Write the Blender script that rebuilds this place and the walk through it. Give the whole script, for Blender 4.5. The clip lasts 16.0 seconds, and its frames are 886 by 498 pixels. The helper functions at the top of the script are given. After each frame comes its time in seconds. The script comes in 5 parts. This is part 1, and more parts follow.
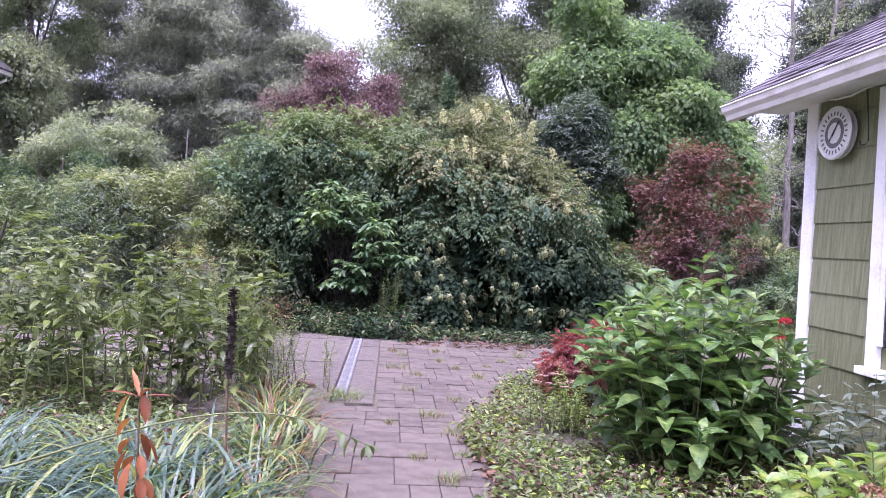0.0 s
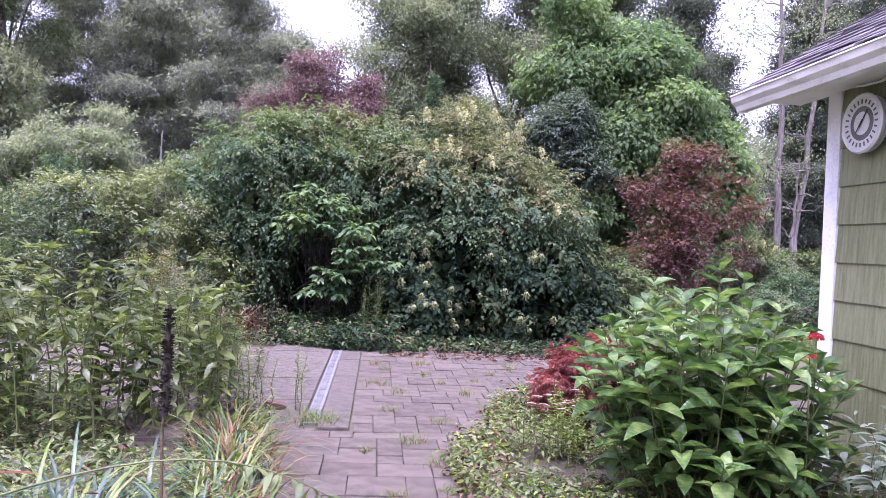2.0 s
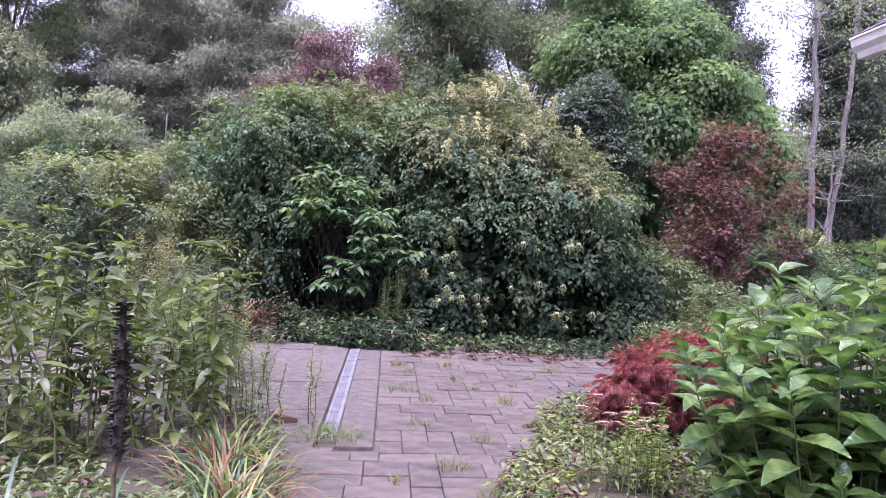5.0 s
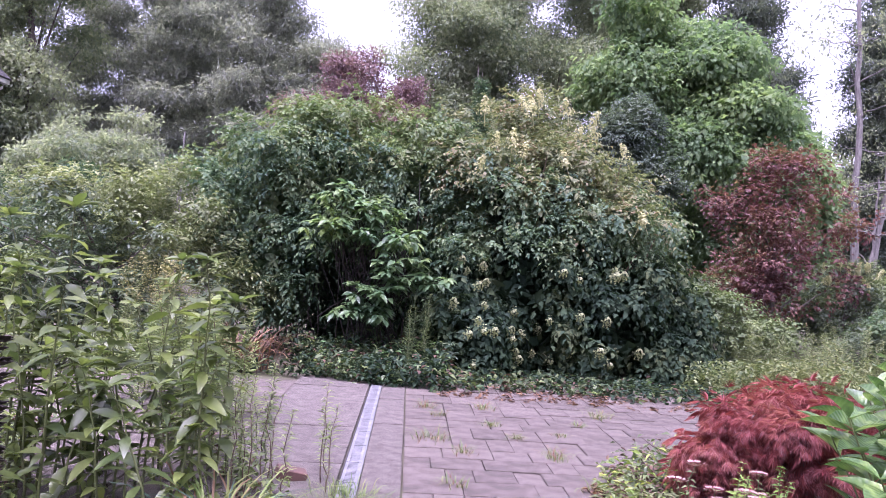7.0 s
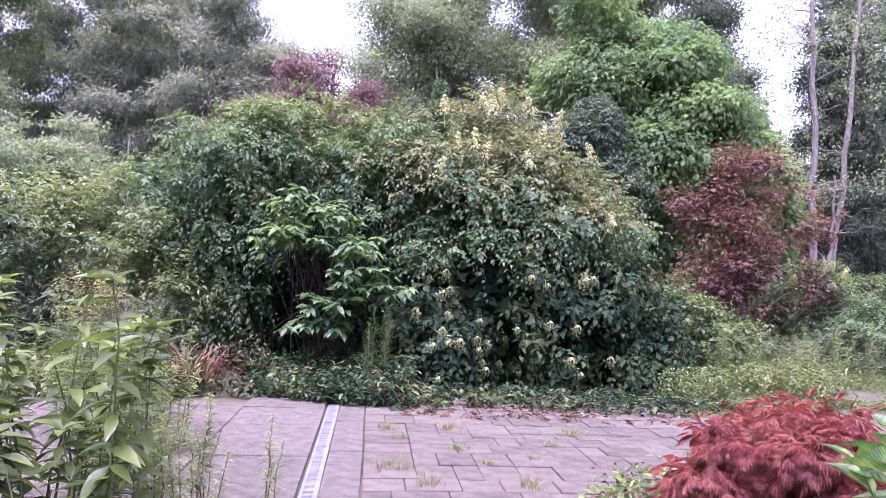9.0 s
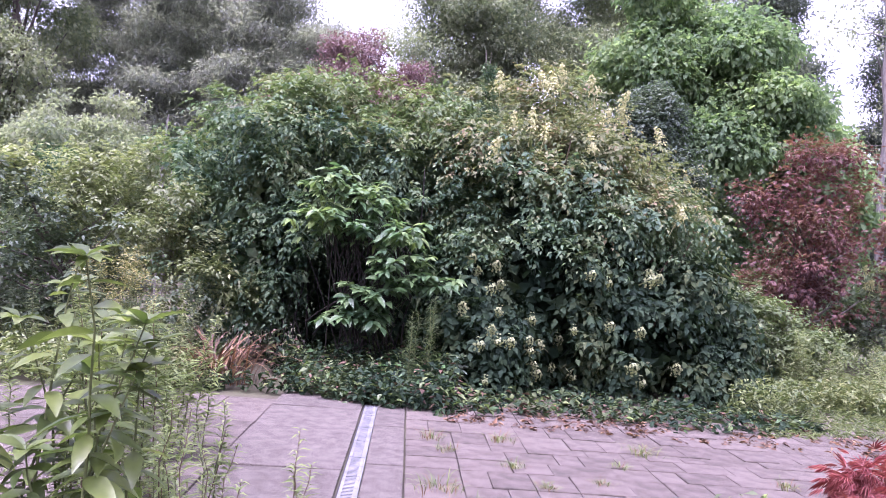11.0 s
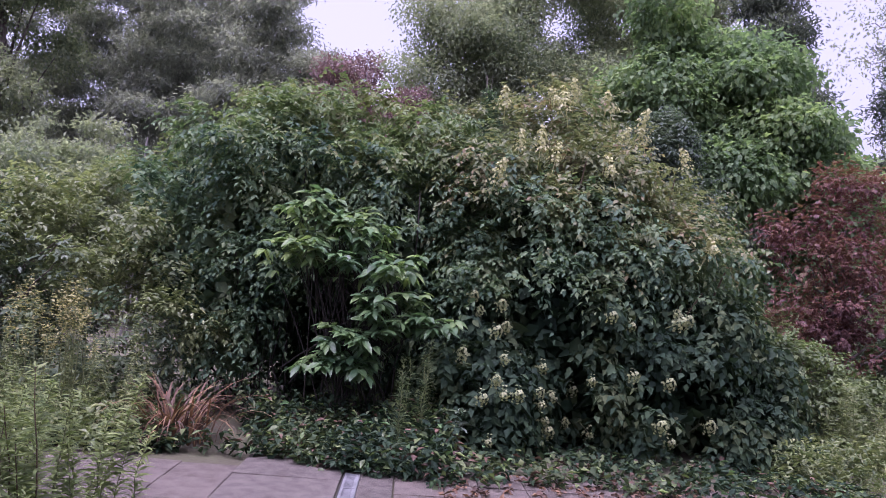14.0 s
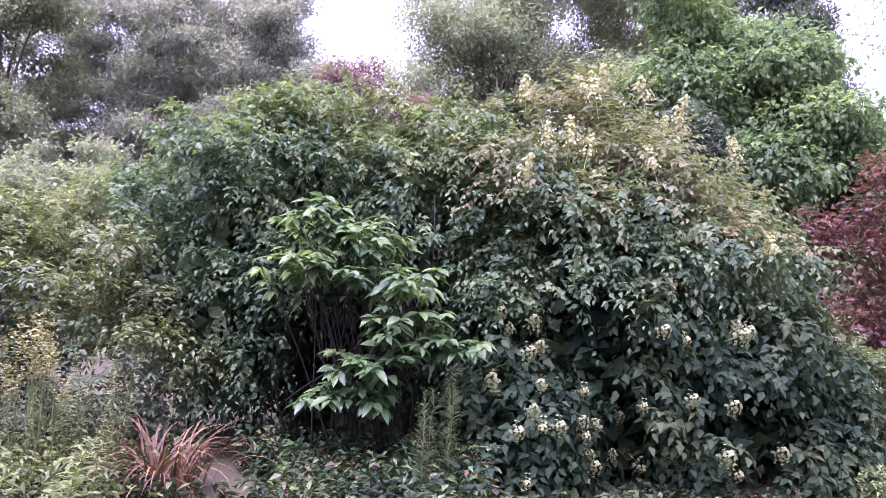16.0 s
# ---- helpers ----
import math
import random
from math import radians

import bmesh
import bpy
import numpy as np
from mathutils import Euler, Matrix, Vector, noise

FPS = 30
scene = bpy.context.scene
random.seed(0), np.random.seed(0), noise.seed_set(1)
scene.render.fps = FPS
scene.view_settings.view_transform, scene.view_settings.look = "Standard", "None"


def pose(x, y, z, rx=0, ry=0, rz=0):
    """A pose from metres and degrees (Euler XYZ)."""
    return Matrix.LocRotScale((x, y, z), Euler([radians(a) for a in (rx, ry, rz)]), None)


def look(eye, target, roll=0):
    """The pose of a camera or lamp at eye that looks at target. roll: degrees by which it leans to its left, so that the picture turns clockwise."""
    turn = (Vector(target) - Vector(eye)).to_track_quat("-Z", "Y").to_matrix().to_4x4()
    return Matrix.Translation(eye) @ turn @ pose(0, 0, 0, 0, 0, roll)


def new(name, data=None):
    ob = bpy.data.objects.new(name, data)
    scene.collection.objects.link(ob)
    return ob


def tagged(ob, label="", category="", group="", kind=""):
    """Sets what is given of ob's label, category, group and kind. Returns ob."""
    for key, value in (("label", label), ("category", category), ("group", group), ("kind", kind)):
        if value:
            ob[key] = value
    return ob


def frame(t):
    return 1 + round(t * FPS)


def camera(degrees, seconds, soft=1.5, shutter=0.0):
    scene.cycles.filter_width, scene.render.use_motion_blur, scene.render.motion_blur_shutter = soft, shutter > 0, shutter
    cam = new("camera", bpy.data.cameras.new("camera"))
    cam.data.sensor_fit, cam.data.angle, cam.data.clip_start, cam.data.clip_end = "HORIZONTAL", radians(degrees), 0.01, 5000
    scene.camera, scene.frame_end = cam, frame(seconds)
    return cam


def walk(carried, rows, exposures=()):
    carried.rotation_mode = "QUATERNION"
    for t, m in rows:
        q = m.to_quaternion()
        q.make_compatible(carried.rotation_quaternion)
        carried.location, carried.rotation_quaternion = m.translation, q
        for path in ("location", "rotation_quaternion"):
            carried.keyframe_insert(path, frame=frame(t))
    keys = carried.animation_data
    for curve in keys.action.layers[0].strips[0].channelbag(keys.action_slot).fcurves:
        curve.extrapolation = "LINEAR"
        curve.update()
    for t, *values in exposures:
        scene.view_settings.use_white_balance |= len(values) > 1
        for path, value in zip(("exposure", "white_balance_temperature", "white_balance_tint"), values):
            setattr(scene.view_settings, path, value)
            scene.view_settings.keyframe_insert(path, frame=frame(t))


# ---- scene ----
cam = camera(62.4, 16.0, 0.4)
PATH = [
    (0, (0.016, -0.205, 1.612), (0.036, 1.795, 1.591), 3.0),
    (0.5, (0.032, -0.07, 1.592), (0.079, 1.926, 1.474), 2.4),
    (1, (0.098, 0.173, 1.637), (0.128, 2.173, 1.652), 2.3),
    (1.5, (0.125, 0.307, 1.635), (0.115, 2.307, 1.629), 2.1),
    (2, (0.068, 0.473, 1.635), (0.122, 2.473, 1.625), 2.6),
    (2.5, (-0.066, 0.723, 1.654), (0.085, 2.716, 1.73), 2.3),
    (3, (-0.087, 0.848, 1.623), (0.068, 2.842, 1.614), 2.5),
    (3.5, (0.01, 1.086, 1.645), (0.093, 3.083, 1.714), 2.7),
    (4, (0.077, 1.247, 1.637), (0.164, 3.245, 1.61), 2.3),
    (4.2, (0.058, 1.315, 1.615), (0.064, 3.315, 1.581), 2.9),
    (6.3, (-0.393, 2.348, 1.47), (-0.313, 4.345, 1.552), 2.7),
    (6.5, (-0.349, 2.478, 1.474), (-0.289, 4.473, 1.602), 3.5),
    (7, (-0.285, 2.655, 1.448), (-0.321, 4.654, 1.501), 3.6),
    (7.5, (-0.302, 2.771, 1.46), (-0.254, 4.77, 1.505), 3.4),
    (8, (-0.344, 2.921, 1.498), (-0.206, 4.911, 1.634), 1.9),
    (8.5, (-0.366, 2.986, 1.483), (-0.195, 4.979, 1.512), 2.3),
    (9, (-0.272, 3.208, 1.488), (-0.205, 5.205, 1.561), 2.4),
    (9.2, (-0.239, 3.316, 1.49), (-0.231, 5.312, 1.609), 4.0),
    (11.3, (-0.412, 4.238, 1.456), (-0.471, 6.236, 1.496), 4.4),
    (11.5, (-0.411, 4.388, 1.435), (-0.573, 6.381, 1.5), 4.2),
    (12, (-0.322, 4.647, 1.491), (-0.52, 6.63, 1.656), 4.9),
    (12.5, (-0.265, 4.75, 1.508), (-0.47, 6.736, 1.632), 3.1),
    (13, (-0.272, 4.86, 1.512), (-0.433, 6.85, 1.635), 3.6),
    (13.5, (-0.327, 5.019, 1.557), (-0.451, 7.012, 1.664), 3.8),
    (14, (-0.418, 5.205, 1.538), (-0.455, 7.2, 1.671), 4.7),
    (14.5, (-0.456, 5.313, 1.568), (-0.48, 7.31, 1.67), 2.9),
    (15, (-0.389, 5.573, 1.601), (-0.495, 7.567, 1.714), 4.4),
    (15.5, (-0.442, 5.835, 1.571), (-0.638, 7.824, 1.642), 4.0),
    (16, (-0.531, 6.174, 1.582), (-0.599, 8.166, 1.748), 2.6),
]
EXPOSURES = [(t, stops + (0.05 if t < 14.2 else 0.0), 5500, 47 if t < 5 else 52 if t < 14.2 else 62) for t, stops in ((0.0, 1.1), (0.5, 1.1), (1.0, 1.3), (1.5, 1.1), (2.0, 1.1), (2.5, 0.95), (3.0, 0.9), (3.5, 1.15), (4.0, 0.85), (6.5, 1.3), (7.0, 1.2), (7.5, 1.35), (8.0, 1.1), (8.5, 1.0), (9.0, 1.4), (11.5, 1.32), (12.0, 0.95), (12.5, 0.9), (13.0, 0.95), (13.5, 0.85), (14.0, 0.45), (14.5, 0.9), (15.0, 0.6), (15.5, 1.1), (16.0, 1.45))]
walk(cam, [(t, look(eye, target, roll)) for t, eye, target, roll in PATH], EXPOSURES)

# ---- world, sun, exposure ----
world = bpy.data.worlds.new("sky_world")
scene.world = world
world.use_nodes = True
wn = world.node_tree
sky = wn.nodes.new("ShaderNodeTexSky")
sky.sky_type, sky.sun_disc = "NISHITA", False
sky.sun_elevation, sky.sun_rotation = radians(71.5), radians(-155)
sky.air_density, sky.dust_density, sky.ozone_density = 1.0, 8.0, 1.0
veil = wn.nodes.new("ShaderNodeHueSaturation")  # thin cloud over the whole sky
veil.inputs["Saturation"].default_value, veil.inputs["Value"].default_value = 0.3, 1.7
wn.links.new(sky.outputs[0], veil.inputs["Color"])
wn.links.new(veil.outputs[0], wn.nodes["Background"].inputs[0])
wn.nodes["Background"].inputs[1].default_value = 0.15
sun = new("sun", bpy.data.lights.new("sun", "SUN"))
sun.data.energy, sun.data.angle, sun.data.color = 1.5, radians(60), (1.0, 0.95, 0.90)
sun.matrix_world = look((-6.5, -6.0, 46), (0, 8, 0))


# ---- materials ----
def shader(name, rough=0.6):
    m = bpy.data.materials.new(name)
    m.use_nodes = True
    b = m.node_tree.nodes["Principled BSDF"]
    b.inputs["Roughness"].default_value = rough
    return m, m.node_tree.nodes, m.node_tree.links, b


def ramp_of(nodes, stops):
    r = nodes.new("ShaderNodeValToRGB")
    while len(r.color_ramp.elements) < len(stops):
        r.color_ramp.elements.new(0.5)
    for e, (p, c) in zip(r.color_ramp.elements, stops):
        e.position, e.color = p, (*c, 1)
    return r


def leaf_mat(name, cols, trans=0.3, rough=0.45, patch=1.2, spec=0.45, veins=False):
    """Foliage: one tone per leaf, a slow drift of tone through the crown, and light passing through the blade."""
    m, n, l, b = shader(name, rough)
    # greens pulled a little to grey, standing in for haze and sky reflection
    if cols[0][1] > cols[0][0] * 1.1:
        cols = [tuple(0.93 * v + 0.07 * k * (c[1] * 0.6 + c[0] * 0.4) for v, k in zip(c, (0.97, 1.0, 0.95))) for c in cols]
    geo, tc = n.new("ShaderNodeNewGeometry"), n.new("ShaderNodeTexCoord")
    big, fine = n.new("ShaderNodeTexNoise"), n.new("ShaderNodeTexNoise")
    big.inputs["Scale"].default_value, fine.inputs["Scale"].default_value = patch, 40
    l.new(tc.outputs["Object"], big.inputs["Vector"])
    l.new(tc.outputs["Object"], fine.inputs["Vector"])
    add = n.new("ShaderNodeMath")
    add.operation, add.use_clamp = "MULTIPLY_ADD", True
    if veins:
        own = n.new("ShaderNodeObjectInfo")
        l.new(own.outputs["Random"], add.inputs[0])
        sep, side, run, rib, wave = n.new("ShaderNodeSeparateXYZ"), n.new("ShaderNodeMath"), n.new("ShaderNodeMath"), n.new("ShaderNodeMath"), n.new("ShaderNodeMath")
        l.new(tc.outputs["Object"], sep.inputs[0])
        side.operation, run.operation, rib.operation, wave.operation = "ABSOLUTE", "MULTIPLY_ADD", "MULTIPLY", "SINE"
        l.new(sep.outputs[1], side.inputs[0])
        l.new(side.outputs[0], run.inputs[0])
        run.inputs[1].default_value = -0.9
        l.new(sep.outputs[0], run.inputs[2])
        l.new(run.outputs[0], rib.inputs[0])
        rib.inputs[1].default_value = 52
        l.new(rib.outputs[0], wave.inputs[0])
        bp = n.new("ShaderNodeBump")
        bp.inputs["Strength"].default_value, bp.inputs["Distance"].default_value = 0.16, 0.006
        l.new(wave.outputs[0], bp.inputs["Height"])
        l.new(bp.outputs[0], b.inputs["Normal"])
    else:
        l.new(geo.outputs["Random Per Island"], add.inputs[0])
    add.inputs[1].default_value = 0.6
    shift = n.new("ShaderNodeMath")
    shift.operation = "MULTIPLY_ADD"
    l.new(big.outputs[0], shift.inputs[0])
    shift.inputs[1].default_value, shift.inputs[2].default_value = 2.0, -0.8
    l.new(shift.outputs[0], add.inputs[2])
    r = ramp_of(n, [(i / max(1, len(cols) - 1), c) for i, c in enumerate(cols)])
    l.new(add.outputs[0], r.inputs[0])
    mixc = n.new("ShaderNodeMixRGB")
    mixc.blend_type, mixc.inputs[0].default_value = "MULTIPLY", 0.35
    l.new(r.outputs[0], mixc.inputs[1])
    l.new(fine.outputs[0], mixc.inputs[2])
    l.new(mixc.outputs[0], b.inputs["Base Color"])
    b.inputs["Specular IOR Level"].default_value = spec
    tr = n.new("ShaderNodeBsdfTranslucent")
    warm = n.new("ShaderNodeMixRGB")
    warm.blend_type, warm.inputs[0].default_value, warm.inputs[2].default_value = "MULTIPLY", 1.0, (1.65, 1.75, 1.1, 1)
    l.new(mixc.outputs[0], warm.inputs[1])
    l.new(warm.outputs[0], tr.inputs[0])
    mx = n.new("ShaderNodeMixShader")
    mx.inputs[0].default_value = trans
    l.new(b.outputs[0], mx.inputs[1])
    l.new(tr.outputs[0], mx.inputs[2])
    l.new(mx.outputs[0], n["Material Output"].inputs[0])
    return m


def rough_mat(name, cols, scale=8, fine=90, rough=0.85, bump=0.3, piece=0.0, stretch=(1, 1, 1), metal=0.0, speck=0.55):
    """A worn surface with stains, grain and relief; piece: how much each piece differs from the next."""
    m, n, l, b = shader(name, rough)
    b.inputs["Metallic"].default_value = metal
    tc, mp = n.new("ShaderNodeTexCoord"), n.new("ShaderNodeMapping")
    mp.inputs["Scale"].default_value = stretch
    l.new(tc.outputs["Object"], mp.inputs[0])
    a, g = n.new("ShaderNodeTexNoise"), n.new("ShaderNodeTexNoise")
    a.inputs["Scale"].default_value, g.inputs["Scale"].default_value = scale, fine
    a.inputs["Detail"].default_value = 5
    l.new(mp.outputs[0], a.inputs["Vector"])
    l.new(mp.outputs[0], g.inputs["Vector"])
    mixv = n.new("ShaderNodeMath")
    mixv.operation = "MULTIPLY_ADD"
    l.new(g.outputs[0], mixv.inputs[0])
    mixv.inputs[1].default_value = speck
    l.new(a.outputs[0], mixv.inputs[2])
    off = n.new("ShaderNodeMath")
    off.operation = "SUBTRACT"
    l.new(mixv.outputs[0], off.inputs[0])
    off.inputs[1].default_value = speck * 0.5
    last = off
    if piece:
        oi, k = n.new("ShaderNodeObjectInfo"), n.new("ShaderNodeMath")
        k.operation = "MULTIPLY_ADD"
        l.new(oi.outputs["Random"], k.inputs[0])
        k.inputs[1].default_value = piece
        l.new(off.outputs[0], k.inputs[2])
        last = k
    r = ramp_of(n, [(0.25 + 0.5 * i / max(1, len(cols) - 1), c) for i, c in enumerate(cols)])
    l.new(last.outputs[0], r.inputs[0])
    l.new(r.outputs[0], b.inputs["Base Color"])
    bp = n.new("ShaderNodeBump")
    bp.inputs["Strength"].default_value, bp.inputs["Distance"].default_value = bump, 0.01
    l.new(mixv.outputs[0], bp.inputs["Height"])
    l.new(bp.outputs[0], b.inputs["Normal"])
    return m


M_PAVER = rough_mat("paver_concrete", [(0.03, 0.0235, 0.018), (0.06, 0.0485, 0.0385), (0.118, 0.098, 0.08)], 7, 170, 0.9, 0.7, 0.22, speck=1.5)
M_SLAB = rough_mat("exposed_aggregate", [(0.036, 0.03, 0.024), (0.075, 0.0635, 0.052), (0.15, 0.13, 0.11)], 8, 190, 0.9, 0.8, 0.15, speck=2.0)
M_SOIL = rough_mat("garden_soil", [(0.03, 0.024, 0.018), (0.06, 0.055, 0.03), (0.07, 0.08, 0.035)], 1.3, 30, 0.95, 0.8)
M_GRATE = rough_mat("weathered_plastic", [(0.085, 0.087, 0.09), (0.14, 0.143, 0.146), (0.2, 0.203, 0.207)], 6, 80, 0.6, 0.1)
M_DARK = rough_mat("dark_gap", [(0.015, 0.013, 0.012), (0.03, 0.027, 0.024)], 9, 80, 0.95, 0.3)
M_SIDING = rough_mat("green_shingle_paint", [(0.10, 0.115, 0.052), (0.16, 0.175, 0.085), (0.22, 0.235, 0.13)], 3, 26, 0.7, 0.5, 0.12, (14, 14, 0.8))
M_TRIM = rough_mat("white_trim_paint", [(0.62, 0.62, 0.62), (0.8, 0.8, 0.8), (0.84, 0.84, 0.84)], 3, 40, 0.5, 0.08)
M_GUTTER = rough_mat("aged_white_gutter", [(0.5, 0.47, 0.42), (0.72, 0.70, 0.67), (0.8, 0.79, 0.77)], 4, 60, 0.45, 0.08, 0, (1, 1, 3))
M_ROOF = rough_mat("asphalt_shingle", [(0.035, 0.033, 0.036), (0.085, 0.08, 0.088), (0.15, 0.14, 0.15)], 6, 150, 0.92, 0.6, 0.2)
M_BARK = rough_mat("bark", [(0.045, 0.035, 0.028), (0.10, 0.085, 0.07), (0.17, 0.15, 0.13)], 5, 40, 0.9, 0.8, 0, (3, 3, 0.6))
M_PALEBARK = rough_mat("pale_bark", [(0.07, 0.065, 0.06), (0.14, 0.13, 0.12), (0.21, 0.20, 0.18)], 5, 40, 0.9, 0.6, 0, (3, 3, 0.6))
M_STEM = rough_mat("green_stem", [(0.05, 0.06, 0.02), (0.10, 0.12, 0.04), (0.14, 0.16, 0.06)], 9, 60, 0.6, 0.2)
M_TWIG = rough_mat("brown_twig", [(0.04, 0.025, 0.015), (0.09, 0.06, 0.035), (0.13, 0.10, 0.06)], 9, 60, 0.8, 0.3)
# brown twig with the hollow's shade put into its colour
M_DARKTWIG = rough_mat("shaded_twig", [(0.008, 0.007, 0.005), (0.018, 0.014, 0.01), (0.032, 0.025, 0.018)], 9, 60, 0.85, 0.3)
M_BLACKSEED = rough_mat("dark_seed_head", [(0.012, 0.009, 0.007), (0.035, 0.026, 0.02), (0.06, 0.05, 0.04)], 20, 120, 0.95, 1.0)
M_SIDING2 = rough_mat("pale_green_clapboard", [(0.20, 0.25, 0.17), (0.30, 0.35, 0.26), (0.36, 0.41, 0.32)], 2, 20, 0.7, 0.3, 0.1, (1, 1, 6))
M_ALU = rough_mat("ladder_aluminium", [(0.4, 0.41, 0.42), (0.6, 0.61, 0.62)], 6, 60, 0.4, 0.05, 0, (1, 1, 1), 0.6)
M_BLACK = rough_mat("black_metal", [(0.01, 0.01, 0.01), (0.03, 0.03, 0.03)], 9, 60, 0.5, 0.1)
M_DIAL = rough_mat("dial_white", [(0.55, 0.55, 0.53), (0.68, 0.68, 0.66), (0.74, 0.74, 0.72)], 9, 60, 0.4, 0.05)
M_GREYDIAL = rough_mat("dial_grey", [(0.10, 0.10, 0.10), (0.16, 0.16, 0.16)], 9, 60, 0.5, 0.05)
M_GLASS, _n, _l, _b = shader("window_glass", 0.03)
_b.inputs["Base Color"].default_value = (0.03, 0.035, 0.04, 1)
_b.inputs["Specular IOR Level"].default_value = 0.9
M_BRICKRED = rough_mat("old_brick", [(0.07, 0.04, 0.032), (0.12, 0.065, 0.05)], 9, 60, 0.9, 0.5)

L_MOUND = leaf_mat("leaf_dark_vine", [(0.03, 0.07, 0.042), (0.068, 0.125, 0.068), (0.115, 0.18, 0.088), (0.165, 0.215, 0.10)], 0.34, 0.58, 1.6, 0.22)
# hydrangea's dark leaf, darkened further for the shade low on the mound
L_HYDSHADE = leaf_mat("leaf_panicle_shaded", [(0.012, 0.028, 0.016), (0.023, 0.047, 0.025), (0.04, 0.07, 0.033), (0.08, 0.105, 0.044)], 0.22, 0.65, 1.6, 0.12)
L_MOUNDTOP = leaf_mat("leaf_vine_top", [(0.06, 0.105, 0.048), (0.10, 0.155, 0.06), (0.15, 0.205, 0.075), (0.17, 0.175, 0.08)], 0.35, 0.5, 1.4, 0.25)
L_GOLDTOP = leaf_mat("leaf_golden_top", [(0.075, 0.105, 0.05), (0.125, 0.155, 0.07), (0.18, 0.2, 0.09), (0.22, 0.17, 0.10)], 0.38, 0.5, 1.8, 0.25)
L_BROAD = leaf_mat("leaf_broad_green", [(0.05, 0.11, 0.05), (0.10, 0.19, 0.07), (0.22, 0.31, 0.09)], 0.34, 0.5, 1.5, 0.3)
L_BROADDARK = leaf_mat("leaf_broad_dark", [(0.04, 0.092, 0.042), (0.085, 0.16, 0.06), (0.17, 0.255, 0.085)], 0.32, 0.42, 1.5, 0.45)
L_EVERGREEN = leaf_mat("leaf_evergreen_dark", [(0.04, 0.065, 0.05), (0.075, 0.11, 0.08), (0.13, 0.17, 0.115)], 0.3, 0.6, 0.8, 0.3)
L_BUSH = leaf_mat("leaf_glossy_bush", [(0.04, 0.07, 0.015), (0.09, 0.13, 0.026), (0.19, 0.24, 0.055)], 0.34, 0.36, 2.5, 0.55)
# hedge leaf with shade in its colour, for the lower shoots
L_HEDGESHADE = leaf_mat("leaf_hedge_shaded", [(0.045, 0.075, 0.045), (0.085, 0.125, 0.07), (0.14, 0.185, 0.10)], 0.35, 0.5, 1.6, 0.35)
L_HYD = leaf_mat("leaf_hydrangea", [(0.038, 0.088, 0.025), (0.078, 0.158, 0.036), (0.2, 0.295, 0.075)], 0.3, 0.34, 3, 0.5, True)
L_WEED = leaf_mat("leaf_weed", [(0.055, 0.09, 0.032), (0.105, 0.15, 0.048), (0.18, 0.23, 0.08)], 0.3, 0.5, 2)
L_PALE = leaf_mat("leaf_pale_hedge", [(0.105, 0.14, 0.055), (0.165, 0.205, 0.078), (0.25, 0.285, 0.115)], 0.35, 0.5, 0.8)
L_LIME = leaf_mat("leaf_lime", [(0.10, 0.19, 0.02), (0.20, 0.30, 0.04), (0.32, 0.36, 0.05)], 0.35, 0.4, 3)
L_LIMEHYD = leaf_mat("leaf_lime_hydrangea", [(0.08, 0.16, 0.03), (0.16, 0.26, 0.04), (0.28, 0.32, 0.05)], 0.33, 0.38, 3, 0.5, True)
L_STRAP = leaf_mat("leaf_strap_bluegreen", [(0.022, 0.055, 0.032), (0.048, 0.10, 0.062), (0.12, 0.19, 0.13)], 0.25, 0.36, 3)
L_STRAPY = leaf_mat("leaf_strap_yellow", [(0.08, 0.14, 0.03), (0.17, 0.24, 0.05), (0.28, 0.28, 0.09)], 0.3, 0.42, 3)
L_DEAD = leaf_mat("leaf_dead_straw", [(0.10, 0.05, 0.025), (0.19, 0.10, 0.05), (0.28, 0.19, 0.11)], 0.2, 0.7, 3)
L_ORANGE = leaf_mat("leaf_withered_orange", [(0.14, 0.045, 0.025), (0.27, 0.09, 0.03), (0.36, 0.17, 0.05)], 0.3, 0.6, 6)
L_RED = leaf_mat("leaf_red_lace", [(0.13, 0.022, 0.028), (0.25, 0.055, 0.058), (0.38, 0.15, 0.12)], 0.3, 0.45, 2.5)
L_MAROON = leaf_mat("leaf_maroon", [(0.07, 0.03, 0.034), (0.125, 0.052, 0.054), (0.18, 0.09, 0.062), (0.15, 0.13, 0.058)], 0.35, 0.5, 0.8)
# distance haze is mixed into the base colour of the next four
L_PURPLE = leaf_mat("leaf_purple", [(0.11, 0.064, 0.074), (0.18, 0.112, 0.124), (0.26, 0.175, 0.172)], 0.35, 0.5, 0.6)
L_GREENTREE = leaf_mat("leaf_tree_bright", [(0.07, 0.13, 0.06), (0.13, 0.21, 0.095), (0.23, 0.32, 0.135)], 0.5, 0.6, 0.5, 0.3)
L_HAZETREE = leaf_mat("leaf_tree_hazed", [(0.13, 0.17, 0.115), (0.21, 0.25, 0.165), (0.31, 0.34, 0.23)], 0.5, 0.75, 0.4, 0.2)
L_HAZEPINE = leaf_mat("needle_hazed", [(0.15, 0.165, 0.155), (0.23, 0.25, 0.23), (0.32, 0.34, 0.305)], 0.55, 0.8, 0.35, 0.15)
L_PINEDARK = leaf_mat("needle_green", [(0.06, 0.08, 0.066), (0.10, 0.125, 0.10), (0.16, 0.185, 0.14)], 0.38, 0.8, 0.35, 0.15)
